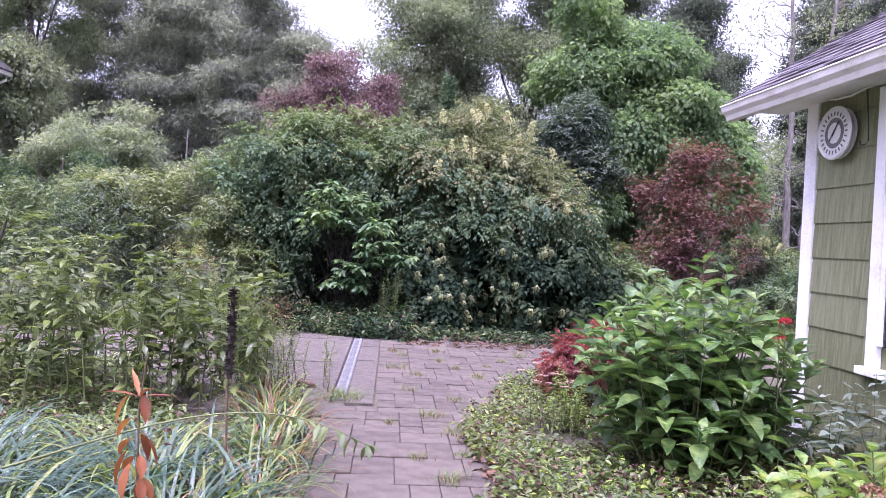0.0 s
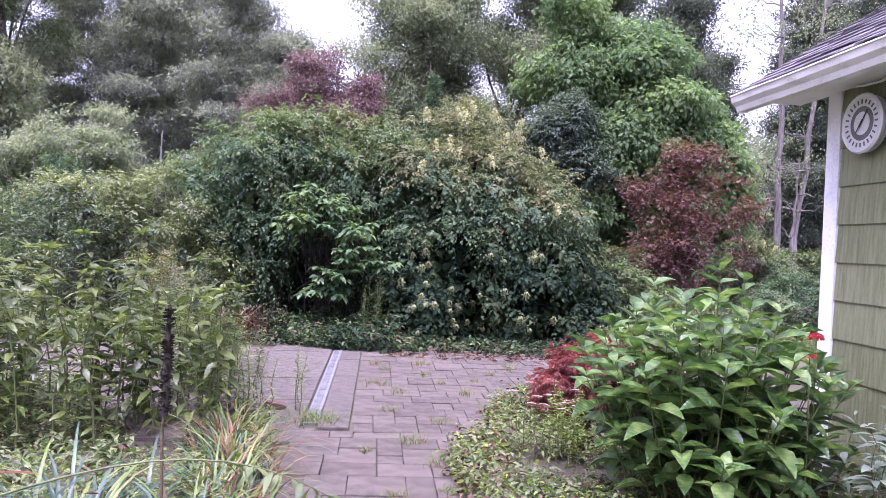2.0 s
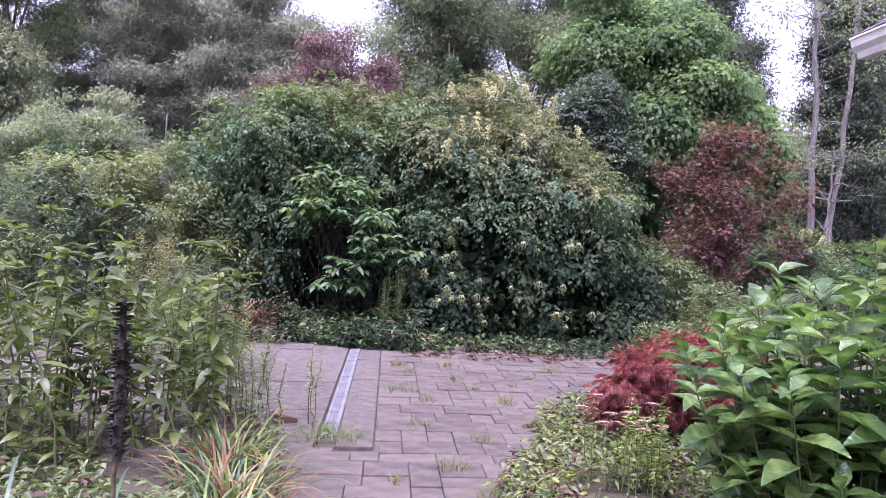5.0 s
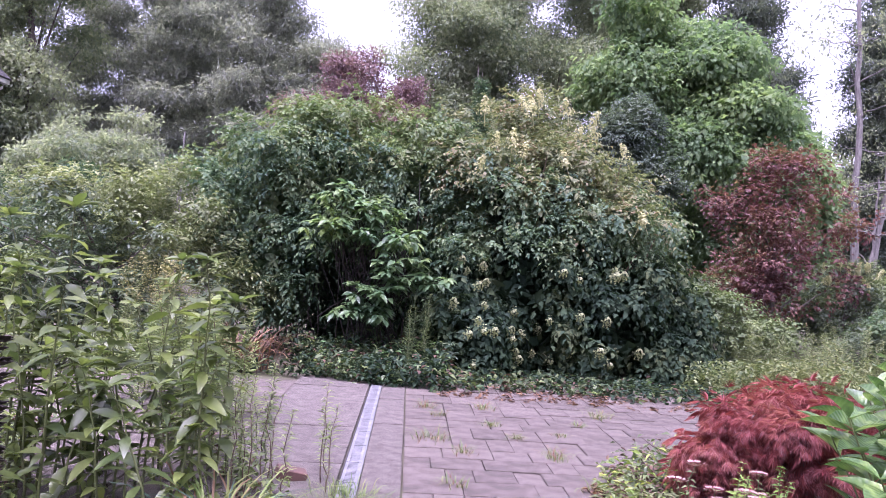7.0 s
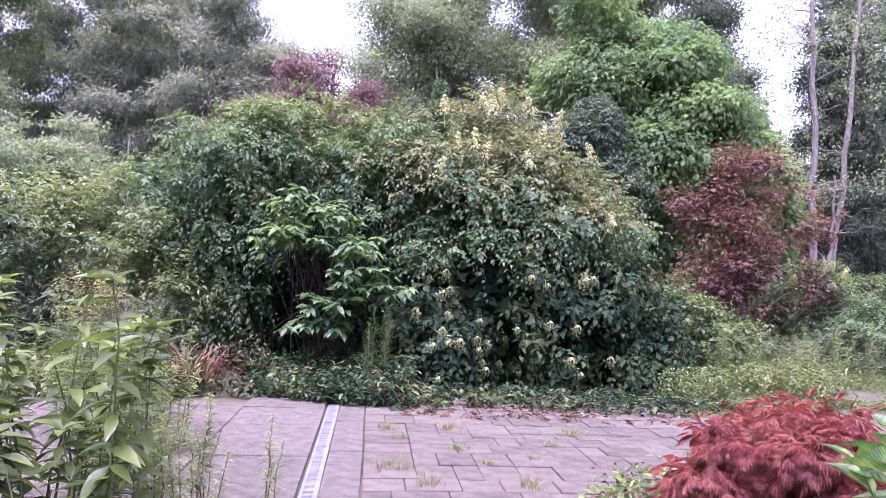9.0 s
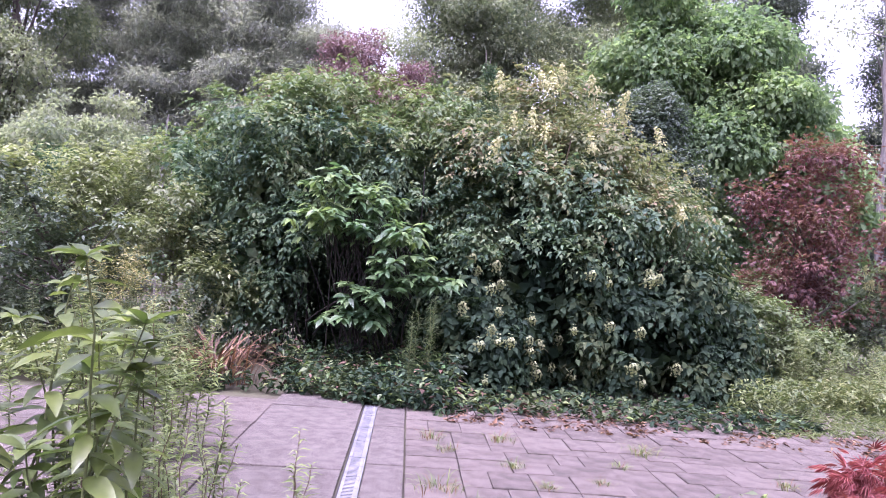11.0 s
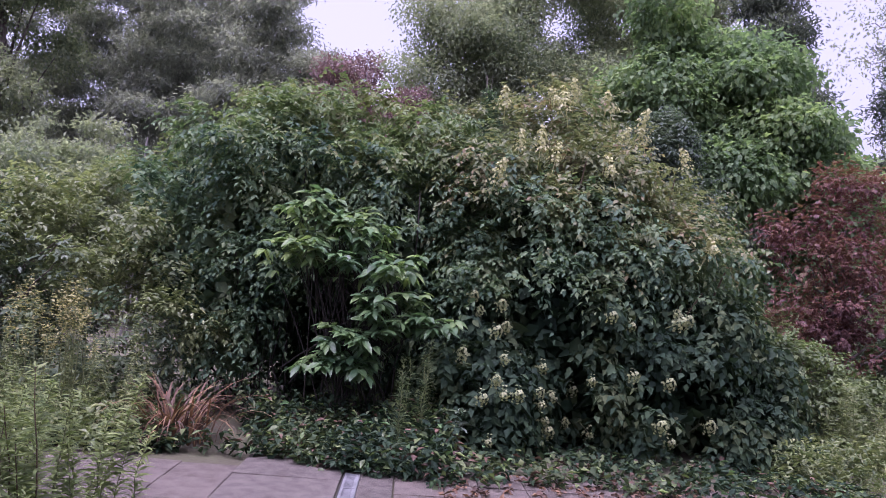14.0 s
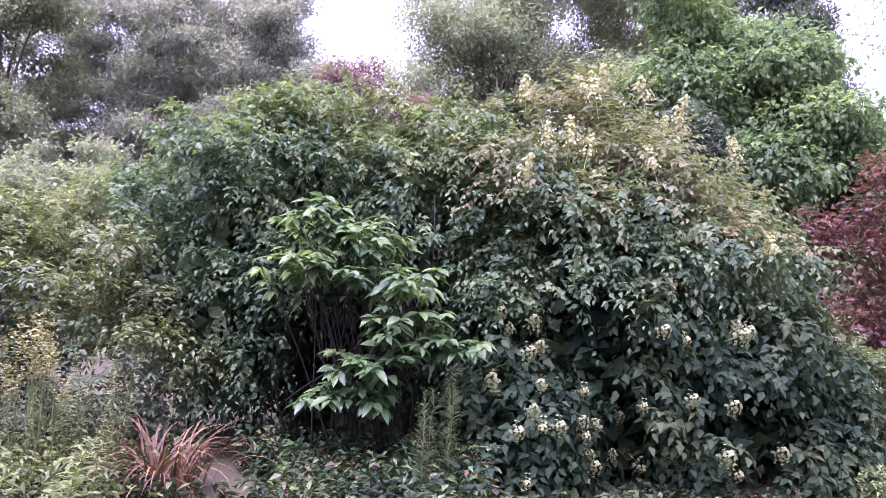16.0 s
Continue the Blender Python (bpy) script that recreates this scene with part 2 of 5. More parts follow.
L_WHITE = leaf_mat("petal_cream", [(0.27, 0.29, 0.11), (0.42, 0.42, 0.21), (0.58, 0.56, 0.36)], 0.3, 0.6, 5)
L_LIMEFLOWER = leaf_mat("petal_greenish", [(0.16, 0.20, 0.09), (0.28, 0.31, 0.14), (0.42, 0.42, 0.24)], 0.3, 0.6, 5)
L_GOLDROD = leaf_mat("leaf_goldenrod", [(0.095, 0.14, 0.045), (0.165, 0.22, 0.068), (0.25, 0.305, 0.11)], 0.38, 0.55, 3, 0.3)
L_GOLD = leaf_mat("flower_gold", [(0.19, 0.19, 0.075), (0.28, 0.27, 0.11), (0.35, 0.34, 0.17)], 0.3, 0.7, 5)
L_LITTER = leaf_mat("leaf_litter", [(0.05, 0.03, 0.022), (0.10, 0.058, 0.038), (0.16, 0.10, 0.065)], 0.1, 0.8, 4)
L_SILVER = leaf_mat("leaf_pale_underside", [(0.13, 0.18, 0.13), (0.20, 0.26, 0.20), (0.30, 0.36, 0.29)], 0.3, 0.5, 4)


# ---- builders ----
def unit(a):
    return a / np.maximum(np.linalg.norm(a, axis=-1, keepdims=True), 1e-9)


def ripple(p, freq, seed):
    """A cheap smooth noise between about -1 and 1."""
    g = np.random.default_rng(seed)
    out = 0
    for k in range(5):
        d = unit(g.normal(size=3)) * freq * (0.7 + 0.35 * k)
        out = out + np.sin(p @ d + g.uniform(0, 6.28)) / (1 + 0.3 * k)
    return out / 2.2


class Soup:
    """Collects triangles of many leaves, straps and tubes for one mesh."""

    def __init__(self):
        self.v, self.f, self.m, self.n = [], [], [], 0

    def add(self, verts, faces, mat=0):
        verts, faces = np.asarray(verts, float).reshape(-1, 3), np.asarray(faces, int).reshape(-1, 3)
        self.v.append(verts)
        self.f.append(faces + self.n)
        self.m.append(np.full(len(faces), mat) if np.isscalar(mat) else np.asarray(mat))
        self.n += len(verts)
        return self

    def mesh(self, name, mats, smooth=False):
        v, f, m = np.concatenate(self.v), np.concatenate(self.f), np.concatenate(self.m)
        me = bpy.data.meshes.new(name)
        me.vertices.add(len(v))
        me.vertices.foreach_set("co", v.astype(np.float32).ravel())
        me.loops.add(len(f) * 3)
        me.loops.foreach_set("vertex_index", f.astype(np.int32).ravel())
        me.polygons.add(len(f))
        me.polygons.foreach_set("loop_start", np.arange(0, 3 * len(f), 3, dtype=np.int32))
        for k in mats:
            me.materials.append(k)
        me.polygons.foreach_set("material_index", m.astype(np.int32))
        if smooth:
            me.polygons.foreach_set("use_smooth", np.ones(len(f), dtype=bool))
        me.update(calc_edges=True)
        return me

    def part(self, name, mats, parent, label="", smooth=False):
        ob = new(name, self.mesh(name, mats, smooth))
        ob.parent = parent
        if label:
            tagged(ob, label)
        return ob


def thing(name, label, category, x=0.0, y=0.0, z=0.0, rz=0.0, group="", kind=""):
    ob = new(name)
    ob.empty_display_size = 0.2
    ob.matrix_basis = pose(x, y, z, 0, 0, rz)
    return tagged(ob, label, category, group, kind)


def blades(s, p, d, nrm, length, width, fold=0.25, bend=0.25, mat=0, fine=False, lite=False):
    """Leaves at p, pointing along d, facing nrm; fine gives each more cross-sections."""
    k = len(p)
    length, width = np.broadcast_to(length, k)[:, None], np.broadcast_to(width, k)[:, None]
    d = unit(d)
    side = unit(np.cross(d, nrm))
    up = np.cross(side, d)
    if lite:
        mid = p + d * length * 0.45
        a = mid + side * width * 0.5 + up * width * fold * 0.5
        b = mid - side * width * 0.5 + up * width * fold * 0.5
        v = np.stack([p, a, p + d * length - up * length * bend, b], 1).reshape(-1, 3)
        f = np.array([[0, 1, 2], [0, 2, 3]])
    elif not fine:
        c = p + d * length * 0.45 - up * width * fold * 0.6
        a = p + d * length * 0.42 + side * width * 0.5 + up * width * fold * 0.4
        b = p + d * length * 0.42 - side * width * 0.5 + up * width * fold * 0.4
        t = p + d * length - up * length * bend
        v = np.stack([p, a, c, b, t], 1).reshape(-1, 3)
        f = np.array([[0, 1, 2], [2, 1, 4], [0, 2, 3], [3, 2, 4]])
    else:
        rows = [(0.0, 0.05), (0.18, 0.62), (0.42, 1.0), (0.68, 0.78), (0.87, 0.36), (1.0, 0.02)]
        out = []
        for q, w in rows:
            mid = p + d * length * q - up * length * bend * q * q
            e = side * width * 0.5 * w
            lift = up * width * fold * w * 0.6
            out += [mid + e + lift, mid, mid - e + lift]
        v = np.stack(out, 1).reshape(-1, 3)
        f = []
        for r in range(len(rows) - 1):
            o = 3 * r
            for c in (0, 1):
                f += [[o + c, o + c + 1, o + c + 4], [o + c, o + c + 4, o + c + 3]]
        f = np.array(f)
    nv = v.shape[0] // k
    faces = (f[None] + (np.arange(k) * nv)[:, None, None]).reshape(-1, 3)
    m = np.repeat(np.broadcast_to(mat, k), len(f))
    s.add(v, faces, m)


def tube(s, pts, radii, sides=6, mat=0):
    pts = np.asarray(pts, float)
    n = len(pts)
    radii = np.broadcast_to(radii, n)
    t = unit(np.gradient(pts, axis=0))
    ref = np.where(np.abs(t[:, 2:3]) > 0.9, [[1.0, 0, 0]], [[0, 0, 1.0]])
    a = unit(np.cross(t, ref))
    b = np.cross(t, a)
    ang = np.linspace(0, 2 * np.pi, sides, endpoint=False)
    ring = pts[:, None] + radii[:, None, None] * (a[:, None] * np.cos(ang)[None, :, None] + b[:, None] * np.sin(ang)[None, :, None])
    f = []
    for i in range(n - 1):
        for j in range(sides):
            q = [i * sides + j, i * sides + (j + 1) % sides, (i + 1) * sides + (j + 1) % sides, (i + 1) * sides + j]
            f += [[q[0], q[1], q[2]], [q[0], q[2], q[3]]]
    s.add(ring.reshape(-1, 3), f, mat)


def strap(s, base, heading, length, width, arch, mat=0, segs=6):
    """Arching ribbons, one per base point."""
    k = len(base)
    h = np.stack([np.cos(heading), np.sin(heading), np.zeros(k)], 1)
    side = np.stack([-np.sin(heading), np.cos(heading), np.zeros(k)], 1)
    length, width, arch = (np.broadcast_to(q, k)[:, None] for q in (length, width, arch))
    p, out = base.copy(), []
    for i in range(segs + 1):
        q = i / segs
        w = width * (0.75 + 0.5 * q - 1.2 * q * q) * 0.5 if i < segs else width * 0.02
        out += [p + side * w, p - np.array([0, 0, 1]) * w * 0.35, p - side * w]
        ang = 1.45 - arch * q
        p = p + (h * np.cos(ang) + np.array([0, 0, 1.0]) * np.sin(ang)) * length / segs
    v = np.stack(out, 1).reshape(-1, 3)
    nv = 3 * (segs + 1)
    f = []
    for r in range(segs):
        o = 3 * r
        for c in (0, 1):
            f += [[o + c, o + c + 1, o + c + 4], [o + c, o + c + 4, o + c + 3]]
    f = np.array(f)
    s.add(v, (f[None] + (np.arange(k) * nv)[:, None, None]).reshape(-1, 3), np.repeat(np.broadcast_to(mat, k), len(f)))


def shell(blobs, n, depth=0.3, lumps=0.22, gap=-0.45, freq=1.6, seed=1, keep_front=None):
    """Points in the outer layer of a lumpy crown made of ellipsoids (x, y, z, rx, ry, rz), with the way out at each."""
    g = np.random.default_rng(seed)
    blobs = np.array(blobs, float)
    area = (blobs[:, 3] * blobs[:, 4] + blobs[:, 4] * blobs[:, 5] + blobs[:, 3] * blobs[:, 5])
    which = g.choice(len(blobs), n, p=area / area.sum())
    u = unit(g.normal(size=(n, 3)))
    b = blobs[which]
    r = (1 - depth * g.random(n) ** 1.6) * (1 + lumps * ripple(u * 2.2 + b[:, :3], 1.5, seed + 5))
    p = b[:, :3] + u * b[:, 3:] * r[:, None]
    out = unit(u / b[:, 3:])
    ok = ripple(p, freq, seed + 9) > gap
    sizes = blobs[:, 3:].max(1)
    for c in blobs[sizes > 0.6 * sizes.max()]:
        q = (((p - c[:3]) / c[3:]) ** 2).sum(1)
        ok &= q > (1 - depth * 1.3) ** 2 * 0.8
    ok &= p[:, 2] > 0.03
    return p[ok], out[ok]


def spray(s, p, out, per, spread, length, width, droop=0.35, mat=0, seed=3, fold=0.25, bend=0.25, mats=None, flat=0.5, fine=False, lite=False):
    """Small sprays of leaves at each point of a crown."""
    g = np.random.default_rng(seed)
    k = len(p) * per
    o = np.repeat(out, per, 0)
    c = np.repeat(p, per, 0) + g.normal(size=(k, 3)) * spread * np.array([1, 1, 0.7])
    d = unit(o * 0.8 + g.normal(size=(k, 3)) * 0.6 + np.array([0, 0, -droop]))
    nr = unit(o * (1 - flat) + np.array([0, 0, 1.0]) * (flat + 0.2) + g.normal(size=(k, 3)) * (0.46 - 0.16 * flat))
    size = 0.6 + 0.7 * g.random(k)
    mm = mat if mats is None else g.choice(len(mats), k, p=mats)
    blades(s, c, d, nr, length * size, width * size, fold, bend, mm, fine, lite)


def twigs(s, p, out, length, leafL, leafW, per, seed, lift=0.3, droop=0.6, mat=0, face=0.35, fold=0.3, bend=0.25):
    """Arching leafy shoots that start at the points of a crown, leaves alternating along each."""
    g = np.random.default_rng(seed)
    k = len(p)
    down = np.array([0, 0, -1.0])
    d = unit(out * 0.8 + g.normal(size=(k, 3)) * 0.42 - down * lift)
    L = (length * (0.55 + 0.9 * g.random(k)))[:, None]
    side = unit(np.cross(d, -down) + 1e-4)
    c_all, d_all, n_all, z_all = [], [], [], []
    for i in range(per):
        t = (i + 0.6) / per
        c = p - out * 0.12 + d * L * t + down * droop * L * t * t
        run = unit(d + down * 2 * droop * t)
        sg = (1 if i % 2 else -1) * (0.0 if i == per - 1 else 1.0)
        c_all.append(c + g.normal(size=(k, 3)) * 0.012)
        d_all.append(run * 0.6 + side * sg * 0.85 + g.normal(size=(k, 3)) * 0.22 + down * 0.2)
        n_all.append(-down + out * face + g.normal(size=(k, 3)) * 0.32)
        z_all.append((1.1 - 0.35 * t) * (0.7 + 0.6 * g.random(k)))
    z = np.concatenate(z_all)
    m = np.tile(np.broadcast_to(mat, k), per)
    blades(s, np.concatenate(c_all), np.concatenate(d_all), np.concatenate(n_all), leafL * z, leafW * z, fold, bend, m)


def lumpy(blobs, k, seed, lo=0.3, hi=0.55, skew=0.25):
    """Adds small knots of growth over the crown's lobes, so that its outline breaks up."""
    g = np.random.default_rng(seed)
    out = list(blobs)
    for b in blobs:
        size = (b[3] + b[4] + b[5]) / 3
        for _ in range(max(2, int(k * size))):
            u = unit(g.normal(size=3) + np.array([0, -0.35, skew]))
            r = g.uniform(lo, hi)
            c = np.array(b[:3]) + u * np.array(b[3:]) * g.uniform(0.82, 1.04)
            if c[2] > 0.1:
                out.append((*c, r * g.uniform(0.9, 1.4), r, r * g.uniform(0.5, 0.8)))
    return out


def boughs(z0, z1, reach, n, seed, r=0.85, top=0.35):
    """Flat layered boughs about a straight trunk."""
    g = np.random.default_rng(seed)
    out = []
    for i in range(n):
        q = (i + 0.5) / n
        a = i * 2.4 + g.uniform(-0.4, 0.4)
        d = reach * (1 - (1 - top) * q ** 1.5) * g.uniform(0.25, 1.0)
        k = r * g.uniform(0.7, 1.25) * (1 - 0.35 * q)
        out.append((d * math.cos(a), d * math.sin(a), z0 + (z1 - z0) * q + g.uniform(-0.3, 0.3), k * 1.35, k * 1.2, k * 0.42))
    return out


def limbs(s, base, r, tops, seed=1, mat=0, bow=0.12):
    """A tapered trunk that forks into limbs towards the given tops."""
    g = np.random.default_rng(seed)
    base = np.array(base, float)
    tops = np.array(tops, float)
    apex = tops[np.argmax(tops[:, 2])]
    q = np.linspace(0, 1, 9)[:, None]
    wob = np.cumsum(g.normal(size=(9, 3)) * [0.02, 0.02, 0], 0) * np.linalg.norm(apex - base) * 0.25
    trunk = base + (apex - base) * q + wob * q
    tube(s, trunk, r * (1 - 0.85 * q[:, 0]) * (1 + 0.6 * np.exp(-q[:, 0] * 14)), 8, mat)
    for t in tops:
        h = np.clip((t[2] - base[2]) / max(apex[2] - base[2], 0.1) * 0.62, 0.12, 0.85)
        i = h * 8
        a = trunk[int(i)] + (trunk[min(int(i) + 1, 8)] - trunk[int(i)]) * (i - int(i))
        w = np.linspace(0, 1, 6)[:, None]
        mid = a + (t - a) * w + np.array([0, 0, -1.0]) * bow * np.linalg.norm(t - a) * (w * (1 - w)) + g.normal(size=(6, 3)) * 0.03 * np.linalg.norm(t - a) * w * (1 - w) * 3
        tube(s, mid, r * 0.42 * (1 - 0.88 * w[:, 0]), 5, mat)


def tree(name, label, blobs, x, y, r, n, per, length, width, leaf, seed, bark=None, droop=0.35, spread=0.22, depth=0.4, gap=-0.3, freq=0.9, lumps=0.25, category="tree", flat=0.5, fold=0.25, group="", crown="crown", lite=False, shoot=0.0, shade=None):
    """A tree or shrub: blobs are given about its foot."""
    e = thing(name, label, category, x, y, 0, 0, group)
    s = Soup()
    limbs(s, (0, 0, -0.05), r, [b[:3] for b in blobs][:22], seed)
    s.part("trunk", [bark or M_BARK], e, smooth=True)
    s = Soup()
    p, o = shell(blobs, n, depth, lumps, gap, freq, seed)
    if shoot:
        # shade painted by height: lower shoots take the darker leaf, in uneven patches
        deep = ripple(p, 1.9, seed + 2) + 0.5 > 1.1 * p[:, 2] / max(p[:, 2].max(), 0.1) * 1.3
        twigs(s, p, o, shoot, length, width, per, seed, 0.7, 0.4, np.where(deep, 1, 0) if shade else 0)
    else:
        spray(s, p, o, per, spread, length, width, droop, 0, seed, fold=fold, flat=flat, lite=lite)
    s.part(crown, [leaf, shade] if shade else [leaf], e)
    return e


def box(bm, x0, x1, y0, y1, z0, z1, bevel=0.0):
    r = bmesh.ops.create_cube(bm, size=1.0, matrix=Matrix.LocRotScale(((x0 + x1) / 2, (y0 + y1) / 2, (z0 + z1) / 2), None, (x1 - x0, y1 - y0, z1 - z0)))
    if bevel:
        bmesh.ops.bevel(bm, geom=list({e for v in r["verts"] for e in v.link_edges}), offset=bevel, segments=1, affect="EDGES")
    return r["verts"]


def part(name, bm, material, parent, label=""):
    me = bpy.data.meshes.new(name)
    bm.to_mesh(me)
    bm.free()
    me.materials.append(material)
    ob = new(name, me)
    ob.parent = parent
    return tagged(ob, label)


def block(name, dims, material, parent, bevel=0.0, label="", m=None):
    bm = bmesh.new()
    box(bm, *dims, bevel=bevel)
    ob = part(name, bm, material, parent, label)
    if m is not None:
        ob.matrix_basis = m
    return ob


# ---- ground ----
def make_ground():
    a = np.sinh(np.linspace(-5.2, 5.2, 121)) / np.sinh(5.2) * 420
    gx, gy = np.meshgrid(a, a + 8, indexing="ij")
    r = np.hypot(gx, gy - 8)
    p = np.stack([gx, gy, 0 * gx], 2).reshape(-1, 3)
    far = np.clip((r.ravel() - 9) / 12, 0, 1)
    z = -0.03 + 0.10 * ripple(p, 0.5, 4) * far + 0.010 * ripple(p, 4, 6)
    p[:, 2] = np.minimum(z, 0.25)
    n = len(a)
    i, j = np.meshgrid(np.arange(n - 1), np.arange(n - 1), indexing="ij")
    q = (i * n + j).ravel()
    f = np.concatenate([np.stack([q, q + n, q + n + 1], 1), np.stack([q, q + n + 1, q + 1], 1)])
    ob = new("ground", Soup().add(p, f).mesh("ground", [M_SOIL], True))
    tagged(ob, "dark brown garden soil with thin green growth", "ground", kind="structure")


make_ground()


# ---- the green house by the path ----
def make_house():
    h = thing("house", "light green shingled house with white trim and grey roof", "house", 3.15, 5.99, 0, -85.5)
    body = bmesh.new()
    box(body, 0.02, 8.0, 0.03, 6.0, -0.1, 2.98)
    part("wall", body, M_SIDING, h)
    block("corner_board", (-0.03, 0.125, -0.022, 0.10, 0.0, 2.96), M_TRIM, h, 0.004, "white painted corner board")
    # courses of wide shingles, each lapped over the one below
    g = np.random.default_rng(5)
    z, step = 0.225, 0.283
    row = 0
    while z < 2.9:
        x = 0.128
        x -= g.uniform(0, 0.25)
        while x < 0.85 or (x < 7.9 and z + step < 0.8):
            w = g.choice([0.62, 0.75, 0.9])
            x0, x1 = max(x, 0.128), x + w - 0.003
            if z > 0.75:
                x1 = min(x1, 0.875)
            if x1 - x0 > 0.04:
                bm = bmesh.new()
                vs = box(bm, x0, x1, -0.012, 0.028, z, min(z + step + 0.01, 2.96))
                for v in vs:
                    if v.co.z > z + 0.1:
                        v.co.y += 0.014 if v.co.y < 0 else 0
                ob = part("shingle", bm, M_SIDING, h)
            x += w
        z += step
        row += 1
    # window beside the corner
    w = part("window", bmesh_box((0.97, 2.09, -0.002, 0.028, 1.02, 2.72)), M_GLASS, h, "dark window in a white frame")
    for d in ((0.88, 0.98, -0.03, 0.03, 0.86, 2.90), (2.08, 2.18, -0.03, 0.03, 0.86, 2.90), (0.98, 2.08, -0.03, 0.03, 2.72, 2.90)):
        block("window_frame", d, M_TRIM, w, 0.004)
    block("window_frame", (0.982, 1.03, -0.014, 0.02, 1.022, 2.718), M_TRIM, w, 0.003)
    block("window_frame", (1.031, 2.078, -0.014, 0.02, 1.84, 1.89), M_TRIM, w, 0.003)
    block("window_sill", (0.83, 2.23, -0.075, 0.03, 0.80, 0.858), M_TRIM, w, 0.006)
    # eave: soffit, gutter, roof
    tilt = pose(-0.52, 0, 2.84, 0, 0, 0)
    block("soffit", (0.06, 5.0, -0.44, 0.02, 0.085, 0.10), M_TRIM, h, 0, "", tilt)
    prof = [(-0.44, 0.0), (-0.50, 0.004), (-0.515, 0.045), (-0.55, 0.075), (-0.56, 0.118), (-0.572, 0.125), (-0.565, 0.135), (-0.54, 0.122), (-0.44, 0.115)]
    for x0, x1, grow in ((0.0, 0.62, 0.0), (0.62, 5.0, 0.006)):
        bm = bmesh.new()
        a = [bm.verts.new((x0, y - grow, z - grow)) for y, z in prof]
        b = [bm.verts.new((x1, y - grow, z - grow)) for y, z in prof]
        for i in range(len(prof)):
            k = (i + 1) % len(prof)
            bm.faces.new((a[i], a[k], b[k], b[i]))
        bm.faces.new(a[::-1])
        bm.faces.new(b)
        part("gutter", bm, M_GUTTER, h, "aged white metal gutter").matrix_basis = tilt
    roof = part("roof", bmesh_box((0.04, 6.0, -0.50, 6.0, -0.05, -0.005)), M_DARK, h, "steep grey asphalt shingle roof")
    slope = tilt @ pose(0, 0, 0.155, 0, 0, 0) @ Matrix.Translation((0, -0.5, 0)) @ pose(0, 0, 0, 33, 0, 0) @ Matrix.Translation((0, 0.5, 0))
    roof.matrix_basis = slope
    yy = -0.53
    r = 0
    while yy < 3.0:
        x = 0.0 - g.uniform(0, 0.3)
        while x < 2.6:
            wd = g.uniform(0.18, 0.36)
            lift = g.uniform(0, 0.012)
            x0 = max(x, 0.02 + g.uniform(-0.02, 0.01))
            if x + wd > x0 + 0.03:
                bm = bmesh.new()
                vs = box(bm, x0, x + wd - 0.006, yy, yy + 0.24, 0.0, 0.008)
                for v in vs:
                    v.co.z += (0.012 + lift) if v.co.y < yy + 0.1 else 0.0
                part("shingle", bm, M_ROOF, roof)
            x += wd
        yy += 0.145
        r += 1


def bmesh_box(d, bevel=0.0):
    bm = bmesh.new()
    box(bm, *d, bevel=bevel)
    return bm


make_house()


def disc(s, r0, r1, z0, z1, n=40, mat=0):
    """A ring from r0 at height z0 to r1 at z1, about the z axis."""
    a = np.linspace(0, 2 * np.pi, n, endpoint=False)
    v = np.concatenate([np.stack([r * np.cos(a), r * np.sin(a), 0 * a + z], 1) for r, z in ((r0, z0), (r1, z1))])
    i = np.arange(n)
    k = (i + 1) % n
    s.add(v, np.concatenate([np.stack([i, k, k + n], 1), np.stack([i, k + n, i + n], 1)]), mat)


